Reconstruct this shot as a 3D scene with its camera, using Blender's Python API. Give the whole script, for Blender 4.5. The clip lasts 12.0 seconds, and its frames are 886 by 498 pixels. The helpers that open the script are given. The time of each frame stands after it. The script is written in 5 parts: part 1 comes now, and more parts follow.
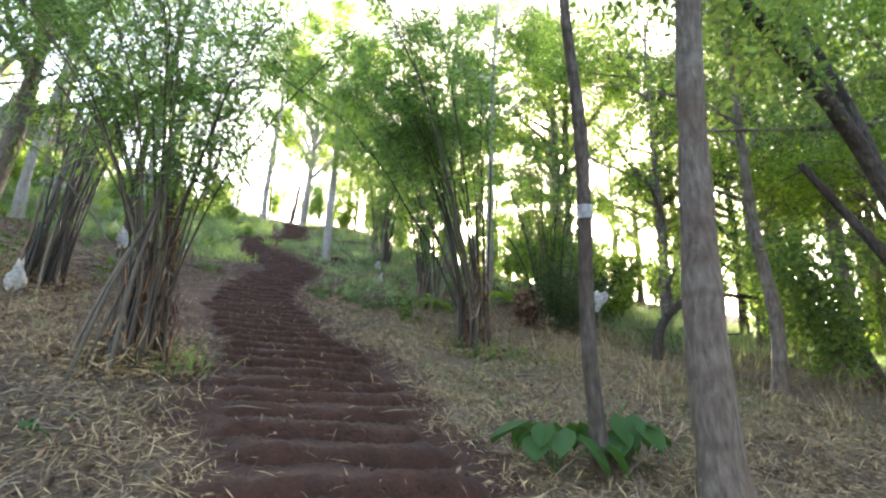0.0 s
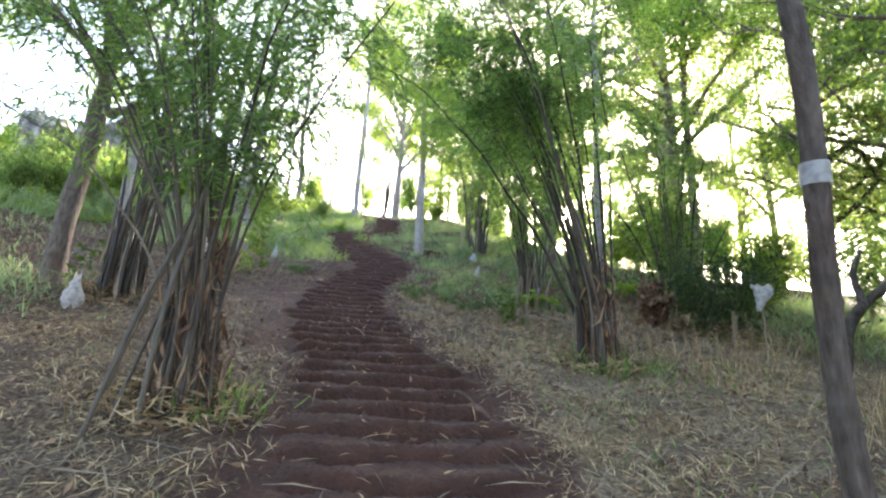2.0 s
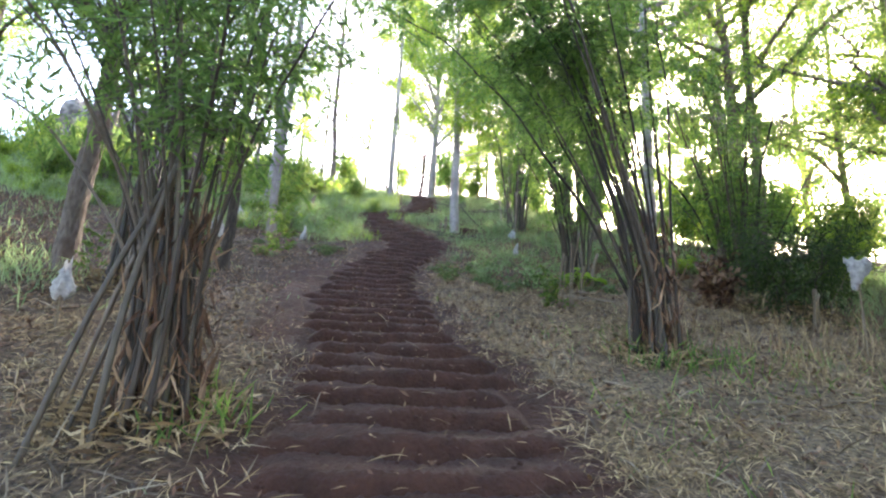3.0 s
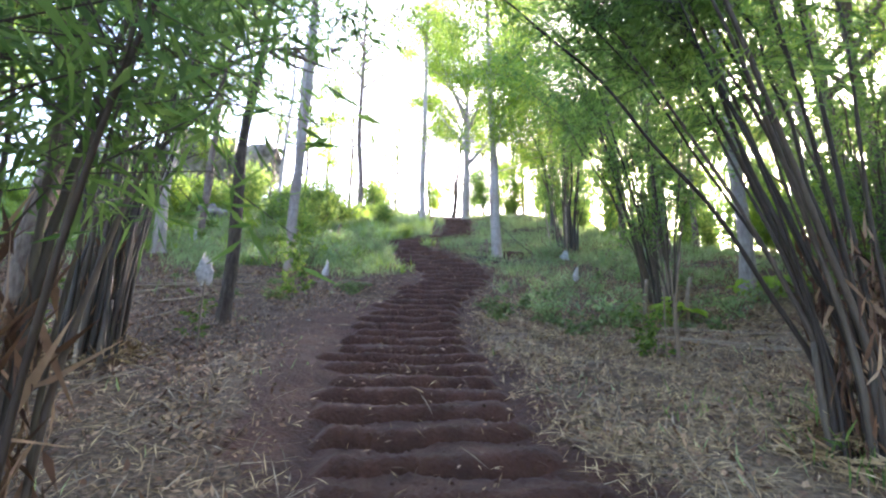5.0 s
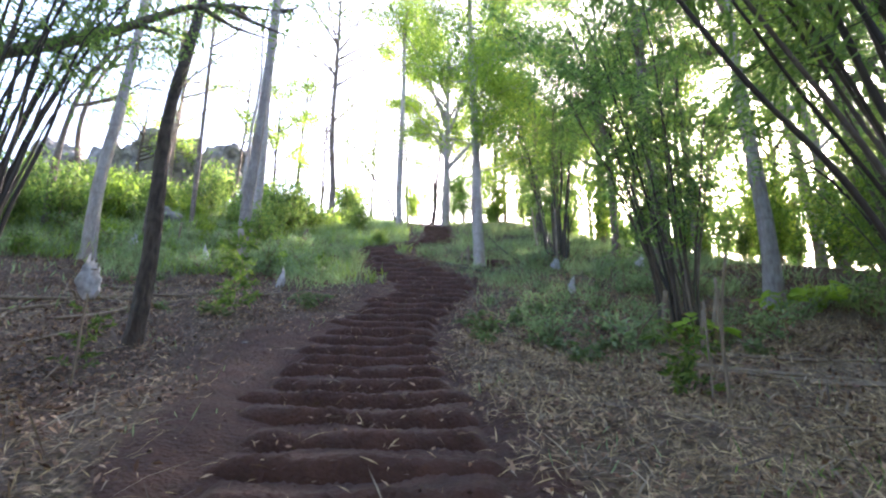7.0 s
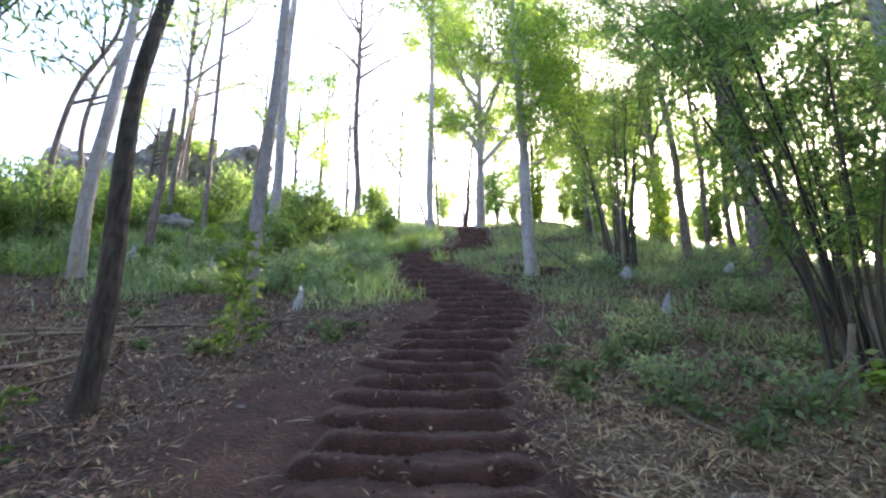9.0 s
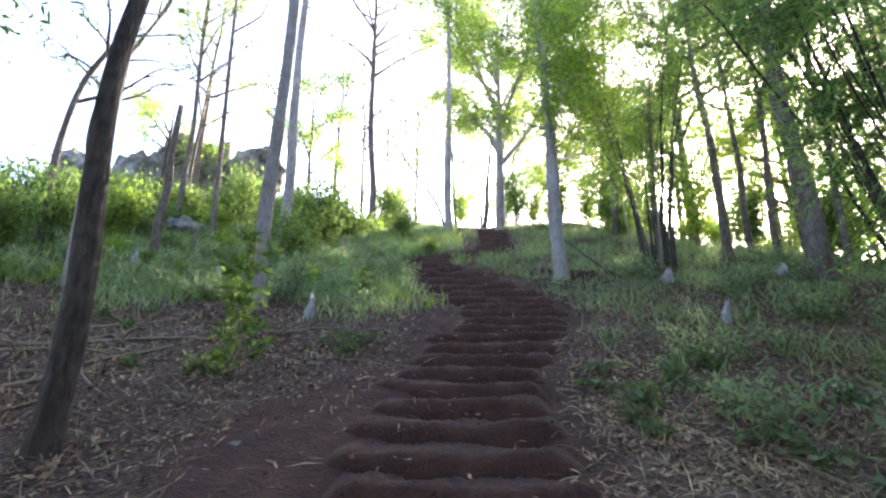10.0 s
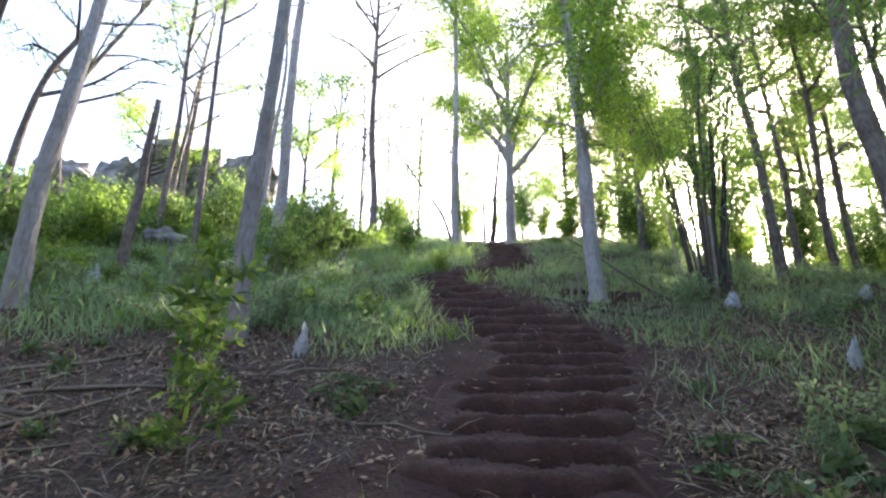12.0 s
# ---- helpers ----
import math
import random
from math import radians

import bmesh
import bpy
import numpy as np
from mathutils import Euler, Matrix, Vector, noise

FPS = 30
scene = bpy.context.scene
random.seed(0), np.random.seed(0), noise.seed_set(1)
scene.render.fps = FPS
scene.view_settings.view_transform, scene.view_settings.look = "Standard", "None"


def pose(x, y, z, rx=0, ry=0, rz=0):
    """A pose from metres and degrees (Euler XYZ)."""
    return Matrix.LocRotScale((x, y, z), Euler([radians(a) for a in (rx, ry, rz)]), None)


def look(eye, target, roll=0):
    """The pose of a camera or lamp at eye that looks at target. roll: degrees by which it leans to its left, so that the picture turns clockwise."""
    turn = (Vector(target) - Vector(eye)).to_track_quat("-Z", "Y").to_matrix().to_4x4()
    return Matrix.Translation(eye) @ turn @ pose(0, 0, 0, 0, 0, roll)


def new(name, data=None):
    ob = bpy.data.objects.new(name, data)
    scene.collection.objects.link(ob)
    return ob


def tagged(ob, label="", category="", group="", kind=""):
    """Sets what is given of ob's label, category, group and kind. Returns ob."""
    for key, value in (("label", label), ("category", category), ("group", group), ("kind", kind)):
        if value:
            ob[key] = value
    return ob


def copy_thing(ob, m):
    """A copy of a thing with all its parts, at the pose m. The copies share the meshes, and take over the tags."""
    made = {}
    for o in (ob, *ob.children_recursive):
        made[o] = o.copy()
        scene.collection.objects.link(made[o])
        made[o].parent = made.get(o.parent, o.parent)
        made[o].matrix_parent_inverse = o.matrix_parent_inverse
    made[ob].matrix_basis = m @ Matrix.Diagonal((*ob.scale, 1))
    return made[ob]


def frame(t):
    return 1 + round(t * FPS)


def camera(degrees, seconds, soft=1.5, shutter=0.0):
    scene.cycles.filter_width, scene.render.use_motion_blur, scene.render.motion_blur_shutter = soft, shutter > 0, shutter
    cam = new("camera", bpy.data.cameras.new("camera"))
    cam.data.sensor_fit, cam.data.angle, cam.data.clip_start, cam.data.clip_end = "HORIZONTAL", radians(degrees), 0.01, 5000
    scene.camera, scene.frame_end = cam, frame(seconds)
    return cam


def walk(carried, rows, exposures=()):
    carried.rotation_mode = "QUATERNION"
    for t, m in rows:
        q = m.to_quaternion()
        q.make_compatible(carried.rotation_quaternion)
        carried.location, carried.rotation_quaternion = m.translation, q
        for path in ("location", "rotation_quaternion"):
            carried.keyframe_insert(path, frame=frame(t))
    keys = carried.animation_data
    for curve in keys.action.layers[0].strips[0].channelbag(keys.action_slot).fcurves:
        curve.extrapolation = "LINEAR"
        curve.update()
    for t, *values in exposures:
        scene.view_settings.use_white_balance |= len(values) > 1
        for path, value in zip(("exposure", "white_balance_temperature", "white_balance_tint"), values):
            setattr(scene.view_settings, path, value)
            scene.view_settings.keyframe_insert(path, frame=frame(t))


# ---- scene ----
cam = camera(79.0, 12.0, soft=2.3)
PATH = [
    (0, (0.089, -0.845, 1.08), (0.765, 0.939, 1.683), 2.8),
    (0.5, (0.137, -0.562, 1.122), (0.771, 1.239, 1.717), 2.8),
    (1, (0.342, -0.09, 1.242), (0.892, 1.745, 1.819), 2.8),
    (1.5, (0.357, 0.24, 1.338), (0.811, 2.107, 1.896), 2.9),
    (2, (0.393, 0.515, 1.572), (0.74, 2.408, 2.116), 3.2),
    (2.5, (0.572, 0.915, 1.651), (0.862, 2.822, 2.182), 3.0),
    (3, (0.655, 1.305, 1.776), (0.86, 3.241, 2.236), 3.0),
    (3.2, (0.666, 1.483, 1.804), (0.831, 3.427, 2.242), 3.0),
    (4.8, (0.632, 3.104, 2.367), (0.714, 5.041, 2.86), 0.8),
    (5, (0.631, 3.264, 2.433), (0.707, 5.191, 2.966), 0.7),
    (5.5, (0.824, 3.712, 2.44), (0.924, 5.633, 2.987), 0.2),
    (6, (0.921, 4.045, 2.622), (1.088, 5.957, 3.185), -0.1),
    (6.5, (0.799, 4.461, 2.7), (0.958, 6.372, 3.267), 0.5),
    (7, (0.783, 4.83, 2.781), (0.932, 6.74, 3.353), 0.3),
    (7.2, (0.805, 5.049, 2.858), (0.949, 6.963, 3.42), 0.4),
    (8.8, (0.516, 6.605, 3.465), (0.591, 8.52, 4.035), 0.0),
    (9, (0.48, 6.741, 3.521), (0.538, 8.656, 4.093), 0.0),
    (9.5, (0.343, 7.126, 3.641), (0.355, 9.04, 4.218), 0.3),
    (10, (0.35, 7.554, 3.745), (0.353, 9.466, 4.329), 0.1),
    (10.5, (0.211, 7.915, 3.892), (0.209, 9.826, 4.485), 0.2),
    (11, (0.115, 8.261, 4.047), (0.105, 10.169, 4.646), 0.4),
    (11.5, (0.121, 8.696, 4.163), (0.129, 10.596, 4.786), 0.1),
    (12, (-0.016, 9.086, 4.259), (0.002, 10.982, 4.893), 0.3),
]
EXPOSURE = [(0.0, 3.55, 6950, 15), (1.5, 3.57, 6750, 17), (3.2, 3.6, 6550, 20), (5.5, 3.52, 6200, 23), (7.0, 3.18, 6200, 23), (9.5, 3.04, 6200, 23), (12.0, 2.83, 6150, 23)]
walk(cam, [(t, look(eye, target, roll)) for t, eye, target, roll in PATH], EXPOSURE)
# ---------- world and light ----------
SUN_AZ, SUN_EL = 31.0, 22.0
world = bpy.data.worlds.new("sky")
scene.world = world
world.use_nodes = True
wn = world.node_tree.nodes
wl = world.node_tree.links
sky = wn.new("ShaderNodeTexSky")
sky.sky_type = "NISHITA"
sky.sun_disc = False
sky.sun_elevation = radians(SUN_EL)
sky.sun_rotation = radians(SUN_AZ)
sky.air_density, sky.dust_density, sky.ozone_density = 1.0, 3.0, 1.0
wn["Background"].inputs["Strength"].default_value = 0.15
wl.new(sky.outputs[0], wn["Background"].inputs["Color"])
sun = new("sun", bpy.data.lights.new("sun", "SUN"))
sun.data.energy, sun.data.angle, sun.data.color = 4.6, radians(4.0), (1.0, 0.9, 0.74)
sx, sy, sz = math.sin(radians(SUN_AZ)), math.cos(radians(SUN_AZ)), math.tan(radians(SUN_EL))
sun.matrix_world = look((60 * sx, 60 * sy, 60 * sz), (0, 0, 0))


# ---------- materials ----------
def node_mat(name):
    m = bpy.data.materials.new(name)
    m.use_nodes = True
    nt = m.node_tree
    return m, nt.nodes, nt.links, nt.nodes["Principled BSDF"]


def ramp(n, stops):
    r = n.new("ShaderNodeValToRGB")
    e = r.color_ramp.elements
    while len(e) < len(stops):
        e.new(0.5)
    for el, (p, c) in zip(e, stops):
        el.position, el.color = p, (*c, 1)
    return r


def noise_tex(n, l, scale, detail=4, coord="Object", stretch=None):
    tc = n.new("ShaderNodeTexCoord")
    t = n.new("ShaderNodeTexNoise")
    t.inputs["Scale"].default_value, t.inputs["Detail"].default_value = scale, detail
    if stretch:
        mp = n.new("ShaderNodeMapping")
        mp.inputs["Scale"].default_value = stretch
        l.new(tc.outputs[coord], mp.inputs["Vector"])
        l.new(mp.outputs[0], t.inputs["Vector"])
    else:
        l.new(tc.outputs[coord], t.inputs["Vector"])
    return t


def mix_rgb(n, l, fac, a, b, mode="MIX"):
    m = n.new("ShaderNodeMix")
    m.data_type, m.blend_type = "RGBA", mode
    for sock, v in ((m.inputs[0], fac), (m.inputs[6], a), (m.inputs[7], b)):
        if isinstance(v, bpy.types.NodeSocket):
            l.new(v, sock)
        elif isinstance(v, (int, float)):
            sock.default_value = v
        else:
            sock.default_value = (*v, 1)
    return m.outputs[2]


def bump(n, l, height, strength, dist, shader):
    b = n.new("ShaderNodeBump")
    b.inputs["Strength"].default_value, b.inputs["Distance"].default_value = strength, dist
    l.new(height, b.inputs["Height"])
    l.new(b.outputs[0], shader.inputs["Normal"])


def bark_mat(name, dark, mid, pale):
    """Bark: long vertical grain, pale lichen patches and small dark scars."""
    m, n, l, p = node_mat(name)
    grain = noise_tex(n, l, 26, 9, stretch=(1, 1, 0.28))
    patch = noise_tex(n, l, 3.4, 7, stretch=(1, 1, 0.7))
    fleck = noise_tex(n, l, 13, 6, stretch=(0.5, 0.5, 1.5))
    base = ramp(n, [(0.26, dark), (0.5, mid), (0.86, pale)])
    l.new(grain.outputs[0], base.inputs[0])
    pr = ramp(n, [(0.5, (0, 0, 0)), (0.64, (1, 1, 1))])
    l.new(patch.outputs[0], pr.inputs[0])
    c = mix_rgb(n, l, pr.outputs[0], base.outputs[0], mix_rgb(n, l, 0.4, base.outputs[0], pale))
    brown = noise_tex(n, l, 3.3, 6, stretch=(1, 1, 0.35))
    br = ramp(n, [(0.52, (0, 0, 0)), (0.66, (0.75, 0.75, 0.75))])
    l.new(brown.outputs[0], br.inputs[0])
    c = mix_rgb(n, l, br.outputs[0], c, (mid[0] * 0.75, mid[1] * 0.56, mid[2] * 0.45))
    ring = n.new("ShaderNodeTexWave")
    ring.bands_direction = "Z"
    ring.inputs["Scale"].default_value, ring.inputs["Distortion"].default_value, ring.inputs["Detail"].default_value = 0.55, 12.0, 6.0
    tco = n.new("ShaderNodeTexCoord")
    l.new(tco.outputs["Object"], ring.inputs["Vector"])
    rr = ramp(n, [(0.9, (0, 0, 0)), (1.0, (0.4, 0.4, 0.4))])
    l.new(ring.outputs["Fac"], rr.inputs[0])
    c = mix_rgb(n, l, rr.outputs[0], c, dark)
    fr = ramp(n, [(0.66, (0, 0, 0)), (0.8, (0.7, 0.7, 0.7))])
    l.new(fleck.outputs[0], fr.inputs[0])
    c = mix_rgb(n, l, fr.outputs[0], c, dark)
    oi = n.new("ShaderNodeObjectInfo")
    tone = ramp(n, [(0.0, (0.78, 0.76, 0.74)), (1.0, (1.0, 1.0, 1.0))])
    l.new(oi.outputs["Random"], tone.inputs[0])
    c = mix_rgb(n, l, 1.0, c, tone.outputs[0], "MULTIPLY")
    l.new(c, p.inputs["Base Color"])
    p.inputs["Roughness"].default_value = 0.85
    bump(n, l, grain.outputs[0], 1.0, 0.05, p)
    return m


def leaf_mat(name, a, b, c, trans=0.5, warm=(1.9, 1.75, 1.22)):
    """Leaves that let light through, each a little different in tone."""
    m, n, l, p = node_mat(name)
    geo = n.new("ShaderNodeNewGeometry")
    r = ramp(n, [(0.0, a), (0.5, b), (1.0, c)])
    l.new(geo.outputs["Random Per Island"], r.inputs[0])
    big = noise_tex(n, l, 0.7, 2)
    tone = ramp(n, [(0.35, (0.75, 0.8, 0.8)), (0.65, (1.1, 1.08, 0.9))])
    l.new(big.outputs[0], tone.inputs[0])
    col = mix_rgb(n, l, 1.0, r.outputs[0], tone.outputs[0], "MULTIPLY")
    l.new(col, p.inputs["Base Color"])
    p.inputs["Roughness"].default_value = 0.5
    p.inputs["Specular IOR Level"].default_value = 0.3
    tr = n.new("ShaderNodeBsdfTranslucent")
    l.new(mix_rgb(n, l, 1.0, col, warm, "MULTIPLY"), tr.inputs["Color"])
    mx = n.new("ShaderNodeMixShader")
    mx.inputs[0].default_value = trans
    l.new(p.outputs[0], mx.inputs[1])
    l.new(tr.outputs[0], mx.inputs[2])
    l.new(mx.outputs[0], n["Material Output"].inputs["Surface"])
    return m


def dry_mat(name, a, b, c, rough=0.8):
    m, n, l, p = node_mat(name)
    geo = n.new("ShaderNodeNewGeometry")
    r = ramp(n, [(0.0, a), (0.55, b), (1.0, c)])
    l.new(geo.outputs["Random Per Island"], r.inputs[0])
    t = noise_tex(n, l, 18, 4)
    tone = ramp(n, [(0.3, (0.7, 0.7, 0.7)), (0.7, (1.1, 1.1, 1.1))])
    l.new(t.outputs[0], tone.inputs[0])
    l.new(mix_rgb(n, l, 1.0, r.outputs[0], tone.outputs[0], "MULTIPLY"), p.inputs["Base Color"])
    p.inputs["Roughness"].default_value = rough
    return m


def culm_mat(name, dark, mid, pale):
    """Bamboo stems: faint lengthwise streaks, mottled, tone by stem."""
    m, n, l, p = node_mat(name)
    oi = n.new("ShaderNodeObjectInfo")
    r = ramp(n, [(0.0, dark), (0.6, mid), (1.0, pale)])
    l.new(oi.outputs["Random"], r.inputs[0])
    t = noise_tex(n, l, 9, 5, stretch=(3, 3, 0.5))
    tone = ramp(n, [(0.3, (0.55, 0.52, 0.5)), (0.7, (1.15, 1.12, 1.05))])
    l.new(t.outputs[0], tone.inputs[0])
    l.new(mix_rgb(n, l, 1.0, r.outputs[0], tone.outputs[0], "MULTIPLY"), p.inputs["Base Color"])
    p.inputs["Roughness"].default_value = 0.6
    bump(n, l, t.outputs[0], 0.3, 0.01, p)
    return m


def ground_mat():
    """Red-brown trodden soil on the path, straw-coloured litter and grey dust beside it, by the mesh's soil mask."""
    m, n, l, p = node_mat("ground_soil_and_litter")
    at = n.new("ShaderNodeAttribute")
    at.attribute_name = "soil"
    fine = noise_tex(n, l, 28, 8)
    mid = noise_tex(n, l, 5, 6)
    wide = noise_tex(n, l, 0.6, 4)
    streak = noise_tex(n, l, 40, 4, stretch=(0.35, 1, 1))
    soil = ramp(n, [(0.25, (0.02, 0.0066, 0.004)), (0.5, (0.046, 0.0155, 0.0088)), (0.8, (0.085, 0.032, 0.0185))])
    l.new(mid.outputs[0], soil.inputs[0])
    soil_c = mix_rgb(n, l, 0.35, soil.outputs[0], mix_rgb(n, l, fine.outputs[0], (0.011, 0.005, 0.0035), (0.105, 0.047, 0.029)))
    lit = ramp(n, [(0.3, (0.03, 0.017, 0.011)), (0.5, (0.085, 0.053, 0.03)), (0.65, (0.17, 0.115, 0.064)), (0.8, (0.31, 0.225, 0.13))])
    l.new(streak.outputs[0], lit.inputs[0])
    wr = ramp(n, [(0.4, (0, 0, 0)), (0.62, (1, 1, 1))])
    l.new(wide.outputs[0], wr.inputs[0])
    grey = ramp(n, [(0.34, (0.04, 0.025, 0.016)), (0.72, (0.34, 0.25, 0.155))])
    l.new(fine.outputs[0], grey.inputs[0])
    lit_c = mix_rgb(n, l, wr.outputs[0], lit.outputs[0], grey.outputs[0])
    # mask of brown humus, and of the clump's shade on the near left
    hu = n.new("ShaderNodeAttribute")
    hu.attribute_name = "humus_shade"
    dark = ramp(n, [(0.36, (0.012, 0.006, 0.004)), (0.55, (0.064, 0.031, 0.019)), (0.75, (0.19, 0.112, 0.068))])
    l.new(fine.outputs[0], dark.inputs[0])
    lit_c = mix_rgb(n, l, hu.outputs["Fac"], lit_c, dark.outputs[0])
    add = n.new("ShaderNodeMath")
    add.operation = "MULTIPLY_ADD"
    l.new(mid.outputs[0], add.inputs[0])
    add.inputs[1].default_value = 0.7
    l.new(at.outputs["Fac"], add.inputs[2])
    edge = ramp(n, [(0.6, (0, 0, 0)), (0.9, (1, 1, 1))])
    l.new(add.outputs[0], edge.inputs[0])
    l.new(mix_rgb(n, l, edge.outputs[0], lit_c, soil_c), p.inputs["Base Color"])
    p.inputs["Roughness"].default_value = 0.95
    bump(n, l, fine.outputs[0], 0.9, 0.05, p)
    return m


def soil_mat():
    m, n, l, p = node_mat("trodden_red_brown_soil")
    fine = noise_tex(n, l, 34, 8)
    mid = noise_tex(n, l, 5, 6)
    soil = ramp(n, [(0.25, (0.02, 0.0066, 0.004)), (0.5, (0.046, 0.0155, 0.0088)), (0.8, (0.085, 0.032, 0.0185))])
    l.new(mid.outputs[0], soil.inputs[0])
    c = mix_rgb(n, l, 0.35, soil.outputs[0], mix_rgb(n, l, fine.outputs[0], (0.011, 0.005, 0.0035), (0.105, 0.047, 0.029)))
    l.new(c, p.inputs["Base Color"])
    p.inputs["Roughness"].default_value = 0.95
    bump(n, l, fine.outputs[0], 0.8, 0.03, p)
    return m


def rock_mat():
    m, n, l, p = node_mat("weathered_grey_rock")
    t = noise_tex(n, l, 2.6, 10)
    r = ramp(n, [(0.34, (0.06, 0.054, 0.048)), (0.5, (0.15, 0.138, 0.125)), (0.7, (0.27, 0.25, 0.23))])
    l.new(t.outputs[0], r.inputs[0])
    l.new(r.outputs[0], p.inputs["Base Color"])
    p.inputs["Roughness"].default_value = 0.9
    bump(n, l, t.outputs[0], 0.8, 0.15, p)
    return m


def plastic_mat():
    m, n, l, p = node_mat("thin_white_plastic")
    t = noise_tex(n, l, 22, 3)
    r = ramp(n, [(0.3, (0.3, 0.3, 0.31)), (0.6, (0.53, 0.53, 0.54))])
    l.new(t.outputs[0], r.inputs[0])
    l.new(r.outputs[0], p.inputs["Base Color"])
    p.inputs["Roughness"].default_value = 0.35
    tr = n.new("ShaderNodeBsdfTranslucent")
    l.new(r.outputs[0], tr.inputs["Color"])
    mx = n.new("ShaderNodeMixShader")
    mx.inputs[0].default_value = 0.4
    l.new(p.outputs[0], mx.inputs[1])
    l.new(tr.outputs[0], mx.inputs[2])
    l.new(mx.outputs[0], n["Material Output"].inputs["Surface"])
    bump(n, l, t.outputs[0], 0.4, 0.01, p)
    return m


GROUND, SOIL, ROCK, PLASTIC = ground_mat(), soil_mat(), rock_mat(), plastic_mat()
BARK_GREY = bark_mat("grey_brown_bark", (0.085, 0.06, 0.047), (0.165, 0.128, 0.107), (0.29, 0.25, 0.22))
BARK_BROWN = bark_mat("brown_bark", (0.035, 0.025, 0.02), (0.095, 0.073, 0.06), (0.2, 0.17, 0.145))
BARK_PALE = bark_mat("pale_grey_bark", (0.21, 0.185, 0.17), (0.31, 0.28, 0.265), (0.43, 0.4, 0.385))
BARK_DARK = bark_mat("dark_brown_bark", (0.022, 0.016, 0.013), (0.06, 0.045, 0.035), (0.14, 0.115, 0.095))
CULM_LIVE = culm_mat("olive_grey_bamboo", (0.033, 0.026, 0.02), (0.08, 0.064, 0.046), (0.155, 0.128, 0.095))
# brown stems, darkened further in colour for being seen against the light
CULM_BACKLIT = culm_mat("backlit_brown_bamboo", (0.022, 0.017, 0.014), (0.052, 0.04, 0.031), (0.11, 0.09, 0.07))
CULM_DEAD = culm_mat("dead_straw_bamboo", (0.035, 0.026, 0.021), (0.115, 0.088, 0.069), (0.34, 0.285, 0.225))
LEAF_BAMBOO = leaf_mat("bamboo_leaf", (0.065, 0.135, 0.05), (0.115, 0.21, 0.075), (0.185, 0.3, 0.105), 0.68)
LEAF_TREE = leaf_mat("tree_leaf", (0.068, 0.125, 0.05), (0.12, 0.2, 0.07), (0.205, 0.28, 0.09), 0.68)
LEAF_DARK = leaf_mat("dark_tree_leaf", (0.025, 0.05, 0.02), (0.045, 0.085, 0.028), (0.075, 0.12, 0.035), 0.4)
LEAF_SHRUB = leaf_mat("bright_shrub_leaf", (0.09, 0.165, 0.04), (0.16, 0.26, 0.055), (0.27, 0.37, 0.08), 0.68)
GRASS = leaf_mat("weed_and_grass", (0.165, 0.228, 0.14), (0.24, 0.315, 0.2), (0.33, 0.4, 0.26), 0.6, (1.5, 1.6, 1.1))
WEED = leaf_mat("pale_weed_leaf", (0.145, 0.205, 0.125), (0.215, 0.29, 0.18), (0.3, 0.37, 0.235), 0.58, (1.5, 1.55, 1.05))
GROUND_LEAF = leaf_mat("dull_ground_leaf", (0.07, 0.115, 0.055), (0.105, 0.16, 0.075), (0.15, 0.21, 0.1), 0.45)
SAPLING_LEAF = leaf_mat("sapling_leaf", (0.05, 0.105, 0.028), (0.09, 0.16, 0.038), (0.15, 0.22, 0.055), 0.55)
BROADLEAF = leaf_mat("large_fresh_leaf", (0.03, 0.08, 0.026), (0.045, 0.11, 0.032), (0.07, 0.15, 0.04), 0.3)
STRAW = dry_mat("straw_coloured_dry_leaf", (0.095, 0.056, 0.029), (0.31, 0.208, 0.103), (0.64, 0.48, 0.265))
BROWN_LEAF = dry_mat("brown_dry_leaf", (0.05, 0.024, 0.014), (0.17, 0.087, 0.048), (0.43, 0.28, 0.165))
TWIG = dry_mat("dry_twig", (0.07, 0.05, 0.036), (0.19, 0.145, 0.1), (0.4, 0.32, 0.22))
BAND = plastic_mat()
BAND.name = "white_band_cloth"

# ---------- mesh helpers ----------
class Geo:
    """Gathers quads and turns them into one mesh."""

    def __init__(self):
        self.v, self.f, self.n = [], [], 0

    def add(self, v, f):
        self.v.append(np.asarray(v, float).reshape(-1, 3))
        self.f.append(np.asarray(f, int).reshape(-1, 4) + self.n)
        self.n += len(self.v[-1])

    def mesh(self, name, material, smooth=True):
        v, f = np.concatenate(self.v), np.concatenate(self.f)
        me = bpy.data.meshes.new(name)
        me.vertices.add(len(v))
        me.vertices.foreach_set("co", v.astype(np.float32).ravel())
        me.loops.add(f.size)
        me.loops.foreach_set("vertex_index", f.astype(np.int32).ravel())
        me.polygons.add(len(f))
        me.polygons.foreach_set("loop_start", np.arange(0, f.size, 4, dtype=np.int32))
        me.polygons.foreach_set("use_smooth", np.full(len(f), smooth))
        me.update(calc_edges=True)
        me.validate()
        me.materials.append(material)
        return me


def thing(name, x, y, z, label, category, group=""):
    ob = new(name)
    ob.location = (x, y, z)
    return tagged(ob, label, category, group)


def part(name, geo, material, parent, label="", smooth=True, kind=""):
    ob = new(name, geo.mesh(name, material, smooth) if isinstance(geo, Geo) else geo)
    ob.parent = parent
    return tagged(ob, label, kind=kind)


